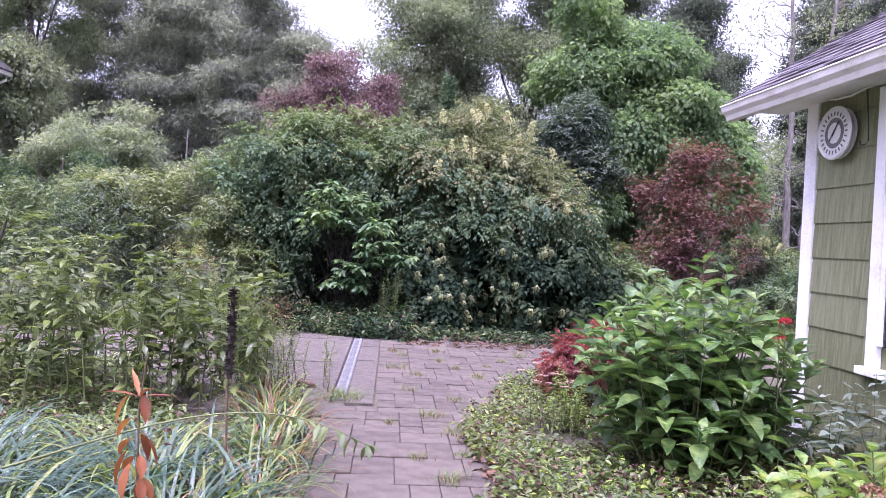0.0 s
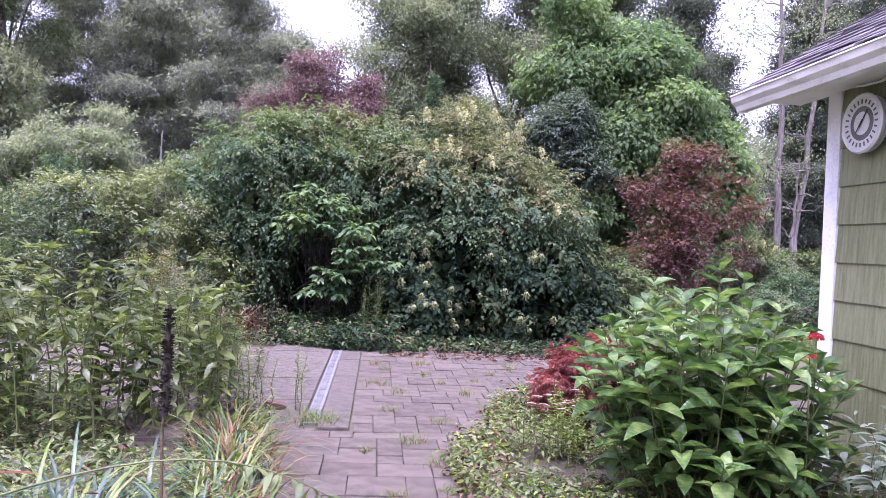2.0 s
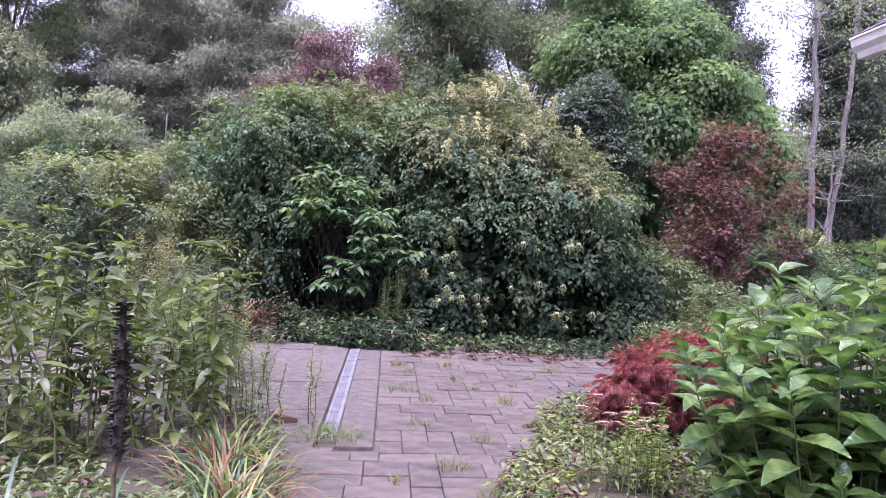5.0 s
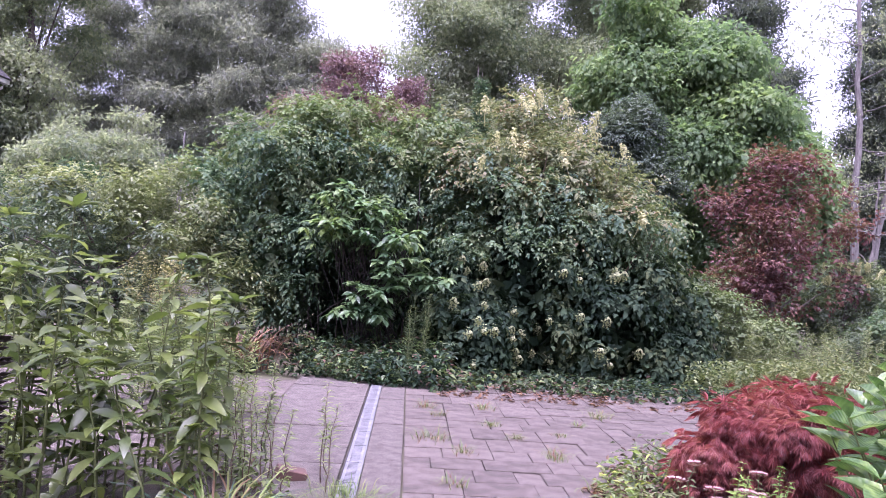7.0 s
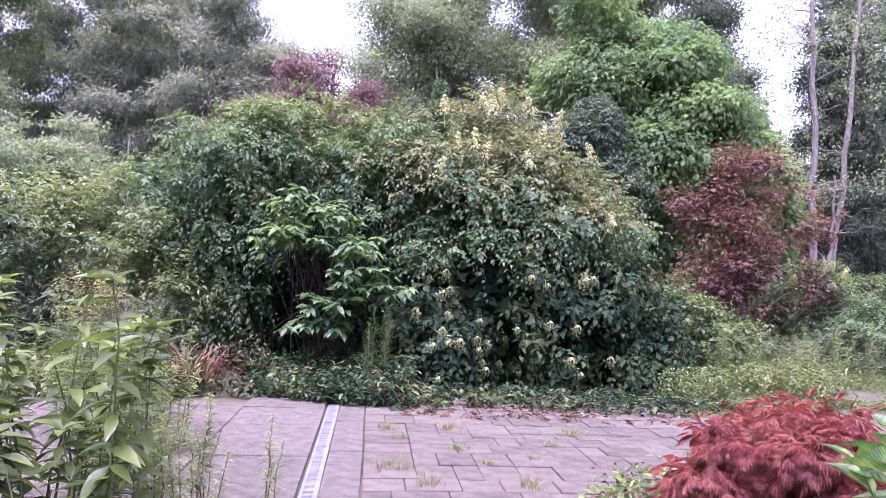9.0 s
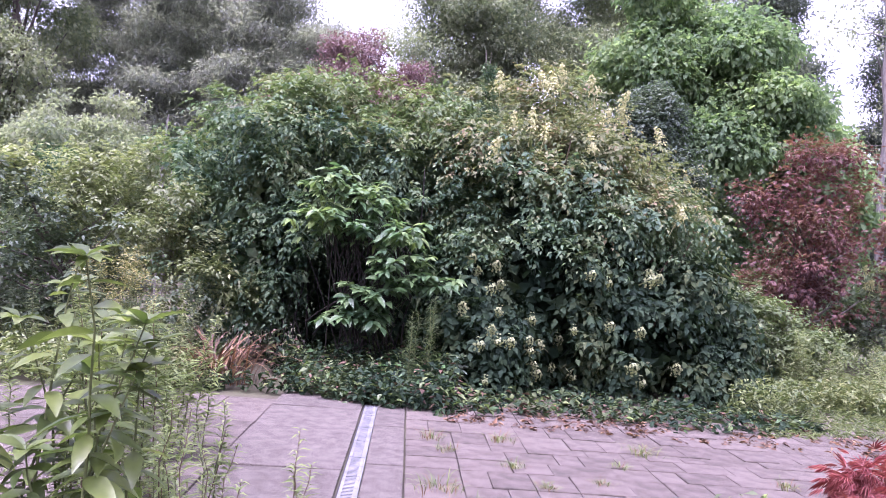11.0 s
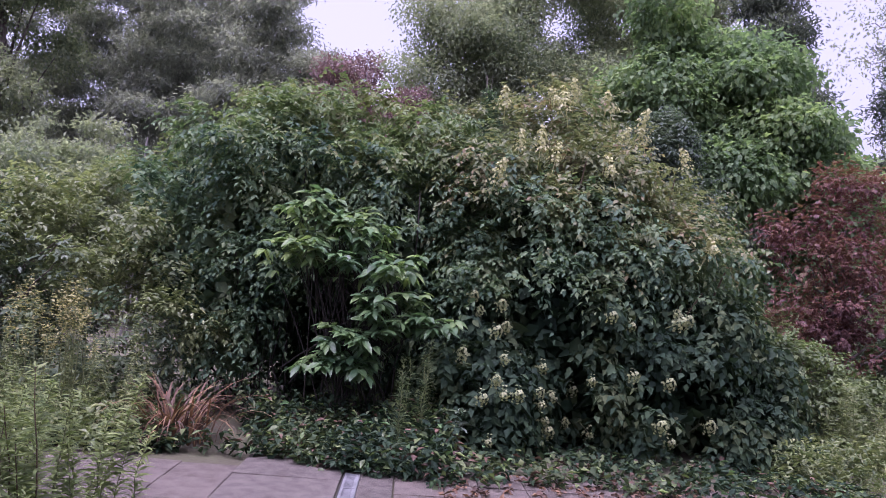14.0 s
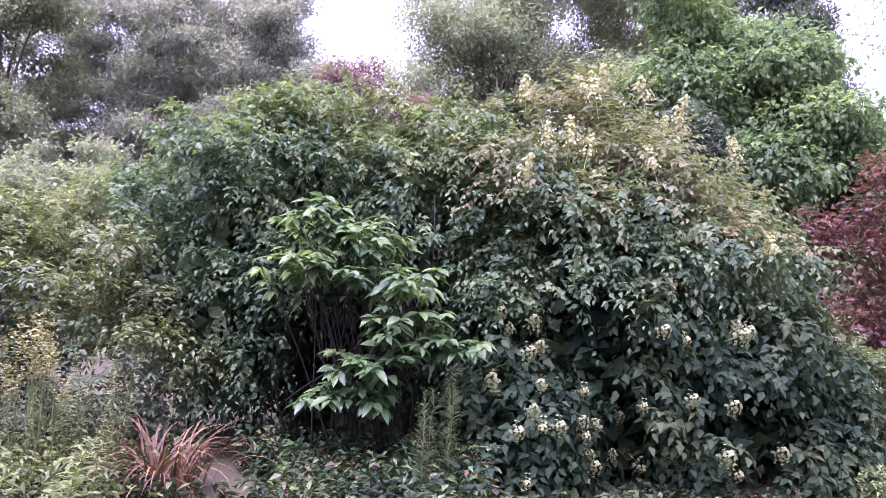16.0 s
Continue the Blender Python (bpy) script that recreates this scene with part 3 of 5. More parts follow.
def make_dial():
    m = pose(3.15, 5.99, 0, 0, 0, -85.5) @ pose(0.47, -0.045, 2.62, 90, 0, 0)
    e = tagged(new("wall_thermometer"), "round white dial thermometer hung on green siding", "thermometer")
    e.matrix_basis = m
    s = Soup()
    for r0, r1, z0, z1 in ((0.0, 0.20, -0.004, -0.004), (0.18, 0.205, 0.008, 0.05), (0.212, 0.20, 0.05, 0.064), (0.20, 0.185, 0.064, 0.056)):
        disc(s, r0, r1, z0, z1)
    s.part("case", [M_DIAL], e, smooth=True)
    s = Soup()
    disc(s, 0.185, 0.12, 0.055, 0.051)
    s.part("number_ring", [M_DIAL], e)
    s = Soup()
    disc(s, 0.12, 0.082, 0.051, 0.052)
    s.part("inner_ring", [M_GREYDIAL], e, "grey inner ring")
    s = Soup()
    disc(s, 0.082, 0.0, 0.053, 0.053)
    s.part("face", [M_DIAL], e)
    for i in range(24):
        a = radians(i * 15)
        block("number_bar", (0.138, 0.168, -0.006, 0.006, 0.0545, 0.058), M_GREYDIAL, e, 0, "", pose(0, 0, 0, 0, 0, math.degrees(a)))
    block("needle", (-0.03, 0.11, -0.004, 0.004, 0.057, 0.061), M_BLACK, e, 0, "black needle", pose(0, 0, 0, 0, 0, 55))
    block("needle", (-0.03, 0.075, -0.004, 0.004, 0.062, 0.065), M_BLACK, e, 0, "black needle", pose(0, 0, 0, 0, 0, 235))
    w = thing("plant_hook", "black wire hook hanging below the eave", "hook", 3.15, 5.99, 0, -85.5)
    s = Soup()
    tube(s, [(0.77, -0.03, 2.93), (0.77, -0.05, 2.90), (0.80, -0.05, 2.7), (0.815, -0.05, 2.52), (0.805, -0.07, 2.49), (0.77, -0.08, 2.49), (0.755, -0.075, 2.52)], 0.006, 6)
    s.part("wire", [M_BLACK], w)
    c = thing("cable", "thin white cable sagging under the soffit", "cable", 3.15, 5.99, 0, -85.5)
    s = Soup()
    tube(s, [(0.2, -0.03, 2.935), (0.4, -0.05, 2.90), (0.6, -0.06, 2.89), (0.9, -0.06, 2.93), (1.3, -0.05, 2.95)], 0.009, 6)
    s.part("cord", [M_GUTTER], c)


make_dial()


# ---- paving ----
PAT = pose(-0.57, 7.78, 0, 0, 0, 3.5)


def stone_mesh(w, d, seed, wob=0.004):
    g = np.random.default_rng(seed)
    bm = bmesh.new()
    vs = box(bm, -w / 2, w / 2, -d / 2, d / 2, -0.06, 0.0, 0.004)
    for v in bm.verts:
        v.co.z += g.uniform(-wob, wob) * 0.4 if v.co.z > -0.01 else 0
    me = bpy.data.meshes.new("paver")
    bm.to_mesh(me)
    bm.free()
    return me


def make_patio():
    pat = new("patio")
    tagged(pat, "pinkish grey concrete paver patio with weedy joints", "patio", kind="structure")
    pat.matrix_basis = PAT
    g = np.random.default_rng(11)
    cache, made = {}, 0

    def lay(x0, x1, y0, y1, mat, tilt=0.5):
        w, d = round(x1 - x0 - 0.006, 3), round(y1 - y0 - 0.006, 3)
        key = (w, d, mat.name)
        if key not in cache:
            cache[key] = stone_mesh(w, d, len(cache))
            cache[key].materials.append(mat)
        ob = new("paver", cache[key])
        ob.parent = pat
        ob.matrix_basis = pose((x0 + x1) / 2, (y0 + y1) / 2, g.uniform(-0.006, 0.003), g.normal() * tilt, g.normal() * tilt, g.normal() * 0.3)

    # right field, in courses of uneven depth
    y = -9.0
    while y < 3.95:
        d = g.choice([0.2, 0.3, 0.4], p=[0.3, 0.4, 0.3])
        x = 0.012
        near = y < -1.0
        xr = 1.15 if near else 4.8
        if near:
            x = -0.45
        if y < -2.6:
            x, xr = -0.5, 1.1
        first = True
        while x < xr:
            w = g.choice([0.2, 0.3, 0.4, 0.5], p=[0.2, 0.35, 0.3, 0.15])
            if first:
                w, first = g.choice([0.2, 0.3, 0.4]), False
            lay(x, x + w, y, y + d, M_PAVER)
            made += 1
            x += w
        y += d
    # border slabs beside the drain
    for y0, y1 in ((-0.88, 0.35), (0.36, 1.6), (1.61, 2.85), (2.86, 3.9)):
        lay(-0.275, 0.004, y0, y1, M_SLAB, 0.15)
    # large slabs left of the drain
    edges = [-0.425, -1.30, -1.78, -2.25, -2.72, -3.2, -3.67, -4.15, -4.62, -5.1]
    for k in range(len(edges) - 1):
        yy = -1.0 - 0.35 * (k % 2)
        while yy < 3.6:
            d = g.choice([0.9, 1.2]) if k == 0 else g.choice([0.3, 0.45, 0.6])
            lay(edges[k + 1], edges[k], yy, min(yy + d, 4.2), M_SLAB if k == 0 else M_PAVER, 0.3)
            yy += d
    lay(-1.25, -0.28, -1.35, -0.9, M_SLAB, 0.2)


make_patio()


def make_drain():
    e = tagged(new("channel_drain"), "pale slotted channel drain set between paving slabs", "drain")
    e.matrix_basis = PAT
    block("channel", (-0.421, -0.279, -0.75, 3.75, -0.09, -0.035), M_DARK, e)
    # left rail sunk and coloured dark, standing in for the shadowed gap there
    block("edge_rail", (-0.418, -0.406, -0.75, 3.75, -0.034, -0.012), M_DARK, e, 0.002)
    block("edge_rail", (-0.29, -0.278, -0.75, 3.75, -0.034, 0.0), M_GRATE, e, 0.002)
    y = -0.72
    k = 0
    while y < 3.7:
        gr = block("grate", (-0.404, -0.384, y, y + 0.49, -0.03, -0.004), M_GRATE, e)
        block("grate_rail", (-0.312, -0.292, y, y + 0.49, -0.03, -0.004), M_GRATE, gr)
        for i in range(17):
            yy = y + 0.008 + i * 0.0285
            block("grate_bar", (-0.384, -0.312, yy, yy + 0.016, -0.028, -0.006), M_GRATE, gr)
        y += 0.5
        k += 1


make_drain()


# ---- the overgrown mound ----
def floret_head(seed, n=70, h=0.22, r=0.085, petal=L_WHITE):
    """A cone of small four-petalled florets."""
    g = np.random.default_rng(seed)
    s = Soup()
    z = g.random(n)
    a = g.uniform(0, 6.28, n)
    rr = r * (1 - 0.72 * z) * (0.35 + 0.75 * g.random(n))
    c = np.stack([rr * np.cos(a), rr * np.sin(a), z * h], 1)
    o = unit(np.stack([np.cos(a), np.sin(a), 0.35 + 0.8 * z], 1))
    for k in range(4):
        t = unit(np.cross(o, np.array([0.1, 0.2, 1.0])))
        b = np.cross(o, t)
        d = t * math.cos(k * 1.571) + b * math.sin(k * 1.571)
        blades(s, c, d + o * 0.2, o, 0.017, 0.014, 0.1, 0.1, lite=True)
    tube(s, [(0, 0, -0.15), (0, 0, h * 0.9)], [0.004, 0.002], 4)
    return s.mesh("flower_head", [petal])


HEADS = [floret_head(21, 80, 0.2, 0.10), floret_head(22, 46, 0.12, 0.1, L_LIMEFLOWER), floret_head(23, 85, 0.24, 0.095)]

MOUND = [(-3.1, 14.6, 1.9, 1.5, 1.5, 2.05), (-2.2, 15.0, 2.3, 1.6, 1.6, 1.9), (-0.6, 15.2, 2.2, 1.7, 1.7, 1.8), (0.8, 15.3, 2.3, 1.7, 1.9, 2.0),
         (1.6, 15.05, 1.3, 1.8, 2.0, 1.7), (0.5, 14.6, 1.2, 1.5, 1.55, 1.6), (2.4, 15.1, 0.9, 1.2, 1.7, 1.3), (1.2, 14.35, 2.0, 1.3, 1.0, 1.1), (0.3, 13.95, 0.5, 1.3, 1.2, 0.75), (1.8, 14.05, 0.5, 1.4, 1.3, 0.8), (2.9, 14.5, 0.45, 0.9, 1.2, 0.6), (0.9, 14.0, 1.3, 1.3, 1.1, 0.8), (1.0, 14.2, 2.5, 1.2, 0.9, 0.8)]


def fill_core(s, blobs, n, seed, keep=None):
    """Shaded inner leaves that close a crown."""
    g = np.random.default_rng(seed)
    b = np.array(blobs)[g.integers(0, len(blobs), n)]
    p = b[:, :3] + unit(g.normal(size=(n, 3))) * b[:, 3:] * (0.72 * g.random((n, 1)) ** 0.4)
    p[:, 2] = np.abs(p[:, 2])
    if keep is not None:
        p = p[keep(p)]
    blades(s, p, g.normal(size=p.shape), g.normal(size=p.shape), 0.24, 0.15, 0.2, 0.2, lite=True)


def make_mound():
    e = thing("climbing_vine_thicket", "huge arching mound of dark green vines", "shrub", -2.2, 15.0)
    own = [(x + 2.2, y - 15.0, z, a, b, c) for x, y, z, a, b, c in MOUND[:3]]
    s = Soup()
    g = np.random.default_rng(3)
    for i in range(26):
        a0 = np.array([g.uniform(-1.6, 2.2), g.uniform(-1.0, 0.8), 0])
        b0 = a0 + [g.uniform(-0.8, 0.8), g.uniform(-0.7, 0.5), g.uniform(1.8, 3.2)]
        w = np.linspace(0, 1, 6)[:, None]
        tube(s, a0 + (b0 - a0) * w + g.normal(size=(6, 3)) * 0.08, 0.016 * (1 - 0.6 * w[:, 0]), 5)
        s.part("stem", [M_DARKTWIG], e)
        s = Soup()
    s = Soup()
    p, o = shell(lumpy(own, 22, 35, 0.25, 0.6), 11500, 0.34, 0.18, -0.2, 4.2, 31)
    hole = ((p[:, 0] - 0.3) / 0.62) ** 2 + ((p[:, 2] - 0.85) / 1.05) ** 2 < 1
    keep = ~(hole & (p[:, 1] < 0.2))
    p, o = p[keep], o[keep]
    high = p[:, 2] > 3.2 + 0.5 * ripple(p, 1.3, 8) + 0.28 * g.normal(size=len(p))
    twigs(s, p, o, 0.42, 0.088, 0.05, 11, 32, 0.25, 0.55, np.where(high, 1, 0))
    fill_core(s, [(0.3, 0.75, 0.5, 1.3, 0.6, 1.0), (0.0, 0.9, 1.2, 1.4, 0.6, 1.0)], 3000, 36)
    fill_core(s, own, 7000, 34, lambda q: ~((((q[:, 0] - 0.3) / 0.62) ** 2 + ((q[:, 2] - 0.85) / 1.05) ** 2 < 1) & (q[:, 1] < 0.35)))
    # leaves in the darkened tone paint the hollow's shade
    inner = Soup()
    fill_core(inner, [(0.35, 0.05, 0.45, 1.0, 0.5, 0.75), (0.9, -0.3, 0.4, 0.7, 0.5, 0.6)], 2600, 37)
    inner.part("inner_growth", [L_HYDSHADE], e, "shaded inner leaves")
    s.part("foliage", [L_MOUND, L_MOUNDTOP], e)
    for i in range(20):
        a0 = np.array([g.uniform(-0.75, 1.0), g.uniform(-1.5, -0.6), -0.02])
        top = a0 + [g.uniform(-0.35, 0.35), g.uniform(-0.2, 0.5), g.uniform(0.7, 1.6)]
        w = np.linspace(0, 1, 6)[:, None]
        st = Soup()
        tube(st, a0 + (top - a0) * w + g.normal(size=(6, 3)) * 0.03, 0.007 * (1 - 0.5 * w[:, 0]), 4)
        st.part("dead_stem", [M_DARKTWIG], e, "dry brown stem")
    h = thing("panicle_hydrangea", "large hydrangea with dark leaves and cream flower heads", "shrub", 1.0, 14.9)
    own = [(x - 1.0, y - 14.9, z, a, b, c) for x, y, z, a, b, c in MOUND[3:]]
    s = Soup()
    for i in range(34):
        a0 = np.array([g.uniform(-0.9, 1.2), g.uniform(-0.8, 0.8), 0])
        b0 = a0 * [1.6, 1.6, 0] + [g.uniform(-0.4, 0.4), g.uniform(-0.3, 0.3), g.uniform(1.5, 3.5)]
        w = np.linspace(0, 1, 6)[:, None]
        tube(s, a0 + (b0 - a0) * w + g.normal(size=(6, 3)) * 0.05, 0.02 * (1 - 0.6 * w[:, 0]), 5)
        s.part("stem", [M_TWIG], h)
        s = Soup()
    s = Soup()
    p, o = shell(lumpy(own, 20, 45, 0.25, 0.6), 15500, 0.34, 0.18, -0.2, 4.2, 41)
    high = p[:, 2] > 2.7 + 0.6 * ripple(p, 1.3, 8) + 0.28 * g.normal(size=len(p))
    # low leaves get the tone with shade painted in
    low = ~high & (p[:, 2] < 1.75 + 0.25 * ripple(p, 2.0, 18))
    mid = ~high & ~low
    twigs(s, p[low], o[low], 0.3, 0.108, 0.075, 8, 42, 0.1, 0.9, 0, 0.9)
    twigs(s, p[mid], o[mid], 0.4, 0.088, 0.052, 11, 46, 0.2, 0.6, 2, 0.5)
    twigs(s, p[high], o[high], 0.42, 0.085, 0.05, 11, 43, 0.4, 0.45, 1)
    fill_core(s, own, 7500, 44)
    s.part("foliage", [L_HYDSHADE, L_GOLDTOP, L_MOUND], h)
    # flower heads: greenish ones low on the front, a crown of taller cream ones
    def outermost(c, d, reach=0.13):
        t = p @ d
        r = np.linalg.norm(p - c - np.outer((p - c) @ d, d), axis=1)
        near = r < reach
        return None if near.sum() < 3 else c + d * (t[near].max() - c @ d)

    crown_heads = [(0.67, 4.0), (0.88, 4.08), (1.34, 3.98), (1.76, 3.85), (1.84, 3.69), (2.19, 3.27), (0.03, 3.91), (0.2, 3.29), (0.6, 3.16), (-0.06, 2.84), (2.43, 2.27), (2.36, 2.2), (1.24, 3.04), (0.75, 3.85), (1.5, 3.6), (0.45, 3.3)]
    low_heads = [(0.18, 1.28), (0.78, 1.15), (-0.1, 1.42), (-0.26, 0.98), (0.16, 0.98), (-0.06, 0.6), (0.29, 0.66), (0.53, 0.64), (0.74, 0.57), (1.05, 0.83), (0.97, 0.64), (0.9, 0.3), (0.67, 0.25), (1.73, 0.45), (1.91, 0.25), (1.83, 0.85), (0.05, 0.2), (1.36, 0.38), (1.18, 1.49), (2.36, 0.42)]
    low_heads += [(g.uniform(-0.2, 2.3), g.uniform(0.2, 1.6)) for _ in range(16)]
    for k, (x, z, tall) in enumerate([(*q, 1) for q in crown_heads] + [(*q, 0) for q in low_heads]):
        d = np.array([0.0, -1.0, 0.0])
        c = outermost(np.array([x - 1.0, 0.0, z]), d, 0.16)
        if c is None:
            c = np.array([x - 1.0, -0.3, z - 0.1])
        ob = new("flower_head", HEADS[(k % 2) * 2 if tall else 1])
        ob.parent = h
        way = unit(d * (0.35 if tall else 0.8) + np.array([0, 0, 0.9 if tall else 0.25]) + g.normal(size=3) * 0.25)
        sc = g.uniform(1.0, 1.45) if tall else g.uniform(0.75, 1.15)
        ob.matrix_basis = Matrix.LocRotScale(Vector(c + d * 0.02), Vector(way).to_track_quat("Z", "Y"), (sc, sc, sc))


make_mound()


# ---- shrubs about the mound ----
def make_broadleaf():
    e = thing("broadleaf_shrub", "bright green broad-leaved shrub in front of the mound", "shrub", -1.35, 13.0)
    g = np.random.default_rng(51)
    s = Soup()
    tiers = ((-0.62, -0.2, 2.38, 0.34, 0.3, 0.18), (-0.15, -0.2, 2.2, 0.45, 0.35, 0.2), (-0.62, -0.3, 1.95, 0.42, 0.3, 0.14), (0.1, -0.3, 1.85, 0.55, 0.35, 0.18), (0.25, -0.35, 1.45, 0.6, 0.35, 0.15), (0.6, -0.3, 1.25, 0.45, 0.3, 0.15), (0.05, -0.4, 1.05, 0.5, 0.3, 0.15), (-0.1, -0.3, 0.8, 0.5, 0.3, 0.15))
    for i in range(128):
        c = tiers[i % 8]
        u = unit(g.normal(size=3) + np.array([0.1, -0.6, 0.2]))
        end = np.array(c[:3]) + u * np.array(c[3:]) * g.uniform(0.4, 1.1)
        w = np.linspace(0, 1, 8)[:, None]
        pts = np.array([0.3 * g.normal() - 0.1, 0.3, -0.02 if i % 6 == 0 else end[2] * 0.55]) * (1 - w) + end * w + np.array([0, 0.1, 0.55]) * w * (1 - w)
        st = Soup()
        tube(st, pts, 0.009 * (1 - 0.75 * w[:, 0]), 4)
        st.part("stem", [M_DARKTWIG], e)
        for q, k in ((1.0, 5), (0.93, 3), (0.86, 3), (0.78, 2)):
            c0 = np.array([np.interp(q, w[:, 0], pts[:, j]) for j in range(3)])
            az = g.uniform(0, 6.28) + np.arange(k) * 2.4
            d = np.stack([np.cos(az), np.sin(az), g.uniform(-0.55, 0.15, k)], 1) + u[None] * 0.4
            young = (end[2] > 1.75) and g.random() < 0.5
            blades(s, np.repeat(c0[None], k, 0) + g.normal(size=(k, 3)) * 0.012, d, np.tile([0, -0.2, 1.0], (k, 1)) + g.normal(size=(k, 3)) * 0.25, g.uniform(0.11, 0.19, k), g.uniform(0.055, 0.085, k), 0.28, 0.3, 1 if young else 0, fine=True)
    s.part("foliage", [L_BROADDARK, L_BROAD], e)


make_broadleaf()

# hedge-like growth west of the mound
tree("wild_hedge", "pale green overgrown wild hedge", lumpy([(-0.9, 0, 1.3, 1.4, 1.2, 1.35), (0.6, -0.3, 1.0, 1.2, 1.0, 1.15), (-2.2, 0.4, 1.2, 1.4, 1.2, 1.35), (0.1, 0.2, 1.8, 0.9, 0.9, 1.0)], 14, 66, 0.2, 0.45), -4.9, 13.6, 0.05, 6500, 9, 0.085, 0.04, L_PALE, 61, droop=0.2, spread=0.09, depth=0.4, gap=-0.3, freq=4.5, category="hedge", crown="foliage", shoot=0.36, shade=L_HEDGESHADE)
tree("wild_hedge", "tangled hedge of dull green leaves", lumpy([(0, 0, 1.0, 1.8, 1.2, 1.3), (-1.8, 0.6, 1.2, 1.4, 1.2, 1.2), (-3.6, 0.2, 1.1, 1.6, 1.2, 1.3)], 12, 67, 0.2, 0.45), -7.6, 12.0, 0.05, 5000, 9, 0.085, 0.04, L_WEED, 62, droop=0.2, spread=0.09, depth=0.4, gap=-0.3, freq=4.5, category="hedge", crown="foliage", shoot=0.36, shade=L_HEDGESHADE)
tree("small_tree", "small spreading tree with layered pale leaves", boughs(1.0, 5.6, 3.3, 48, 65, 0.8, 0.6), -12.3, 26.0, 0.15, 8000, 6, 0.14, 0.075, L_HAZETREE, 63, droop=0.15, spread=0.15, gap=-0.5, freq=1.3, depth=0.7, lite=True)
tree("dark_shrub", "dark blue-green rounded shrub", lumpy([(0, 0, 3.0, 1.5, 1.3, 1.1), (0.2, 0.1, 1.6, 1.9, 1.4, 1.4), (-1.6, 0.3, 2.3, 1.2, 1.2, 1.1)], 6, 68, 0.3, 0.6), -12.7, 23.5, 0.08, 5000, 6, 0.12, 0.07, L_MOUND, 64, category="shrub", gap=-0.7, lite=True)

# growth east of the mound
tree("low_shrub", "grey-green low shrub beside the mound", lumpy([(0, 0, 0.7, 1.0, 0.9, 0.8), (0.9, 0.4, 0.6, 0.9, 0.9, 0.65)], 22, 75, 0.15, 0.4), 3.7, 15.2, 0.04, 2600, 9, 0.08, 0.045, L_WEED, 71, spread=0.08, gap=-0.3, freq=4.5, category="shrub", crown="foliage", shoot=0.36, shade=L_HEDGESHADE)
tree("low_shrub", "low green shrub behind the red maple", lumpy([(0, 0, 0.9, 1.8, 1.0, 1.0), (2.2, 0.4, 1.0, 1.6, 1.0, 1.1), (4.4, 0, 0.9, 1.8, 1.1, 1.1), (-2.2, 0.3, 0.8, 1.5, 1.0, 0.9)], 16, 76, 0.2, 0.45), 7.0, 20.5, 0.05, 5500, 9, 0.10, 0.05, L_WEED, 72, spread=0.10, gap=-0.3, freq=4.5, category="shrub", crown="foliage", shoot=0.36, shade=L_HEDGESHADE)
tree("low_shrub", "dark green low shrub at the lawn edge", lumpy([(0, 0, 0.5, 1.6, 1.0, 0.6), (2.2, -0.6, 0.6, 1.5, 1.0, 0.75), (4.2, -0.9, 0.9, 1.7, 1.2, 1.1)], 16, 77, 0.2, 0.45), 8.6, 16.8, 0.05, 4500, 9, 0.09, 0.045, L_MOUND, 73, spread=0.10, gap=-0.3, freq=4.5, category="shrub", crown="foliage", shoot=0.36, shade=L_HEDGESHADE)


def make_flowering_shrub():
    e = tree("flowering_shrub", "yellow-green shrub with cream flower sprays", lumpy([(0, 0, 1.1, 1.0, 0.8, 0.95), (1.1, 0.2, 0.95, 0.9, 0.7, 0.8)], 14, 78, 0.2, 0.4), 8.2, 18.9, 0.04, 2600, 8, 0.085, 0.04, L_WEED, 79, gap=-0.3, freq=4.0, category="shrub", crown="foliage", shoot=0.34, shade=L_HEDGESHADE)
    g = np.random.default_rng(80)
    for i in range(16):
        ob = new("flower_head", HEADS[2])
        ob.parent = e
        ob.matrix_basis = Matrix.LocRotScale(Vector((g.uniform(-0.9, 0.6), g.uniform(-0.75, -0.3), g.uniform(1.5, 2.05))), Vector((g.normal() * 0.4, -0.5, 0.8)).to_track_quat("Z", "Y"), (0.9, 0.9, 0.9))


make_flowering_shrub()


# ---- maples ----
def palmate(s, p, out, size, lobes, thin, droop, seed, mat=0):
    g = np.random.default_rng(seed)
    k = len(p)
    d = unit(out * 0.6 + g.normal(size=(k, 3)) * 0.5 + np.array([0, 0, -droop]))
    nr = unit(np.array([0, 0, 1.0]) + out * 0.3 + g.normal(size=(k, 3)) * 0.3)
    side = unit(np.cross(d, nr))
    sz = size * (0.65 + 0.6 * g.random(k))
    for j in range(lobes):
        a = (j - (lobes - 1) / 2) * 1.9 / max(lobes - 1, 1)
        dd = d * math.cos(a) + side * math.sin(a)
        blades(s, p, dd, nr, sz * (1 - 0.28 * abs(a)), sz * thin, 0.15, 0.25, mat, lite=True)


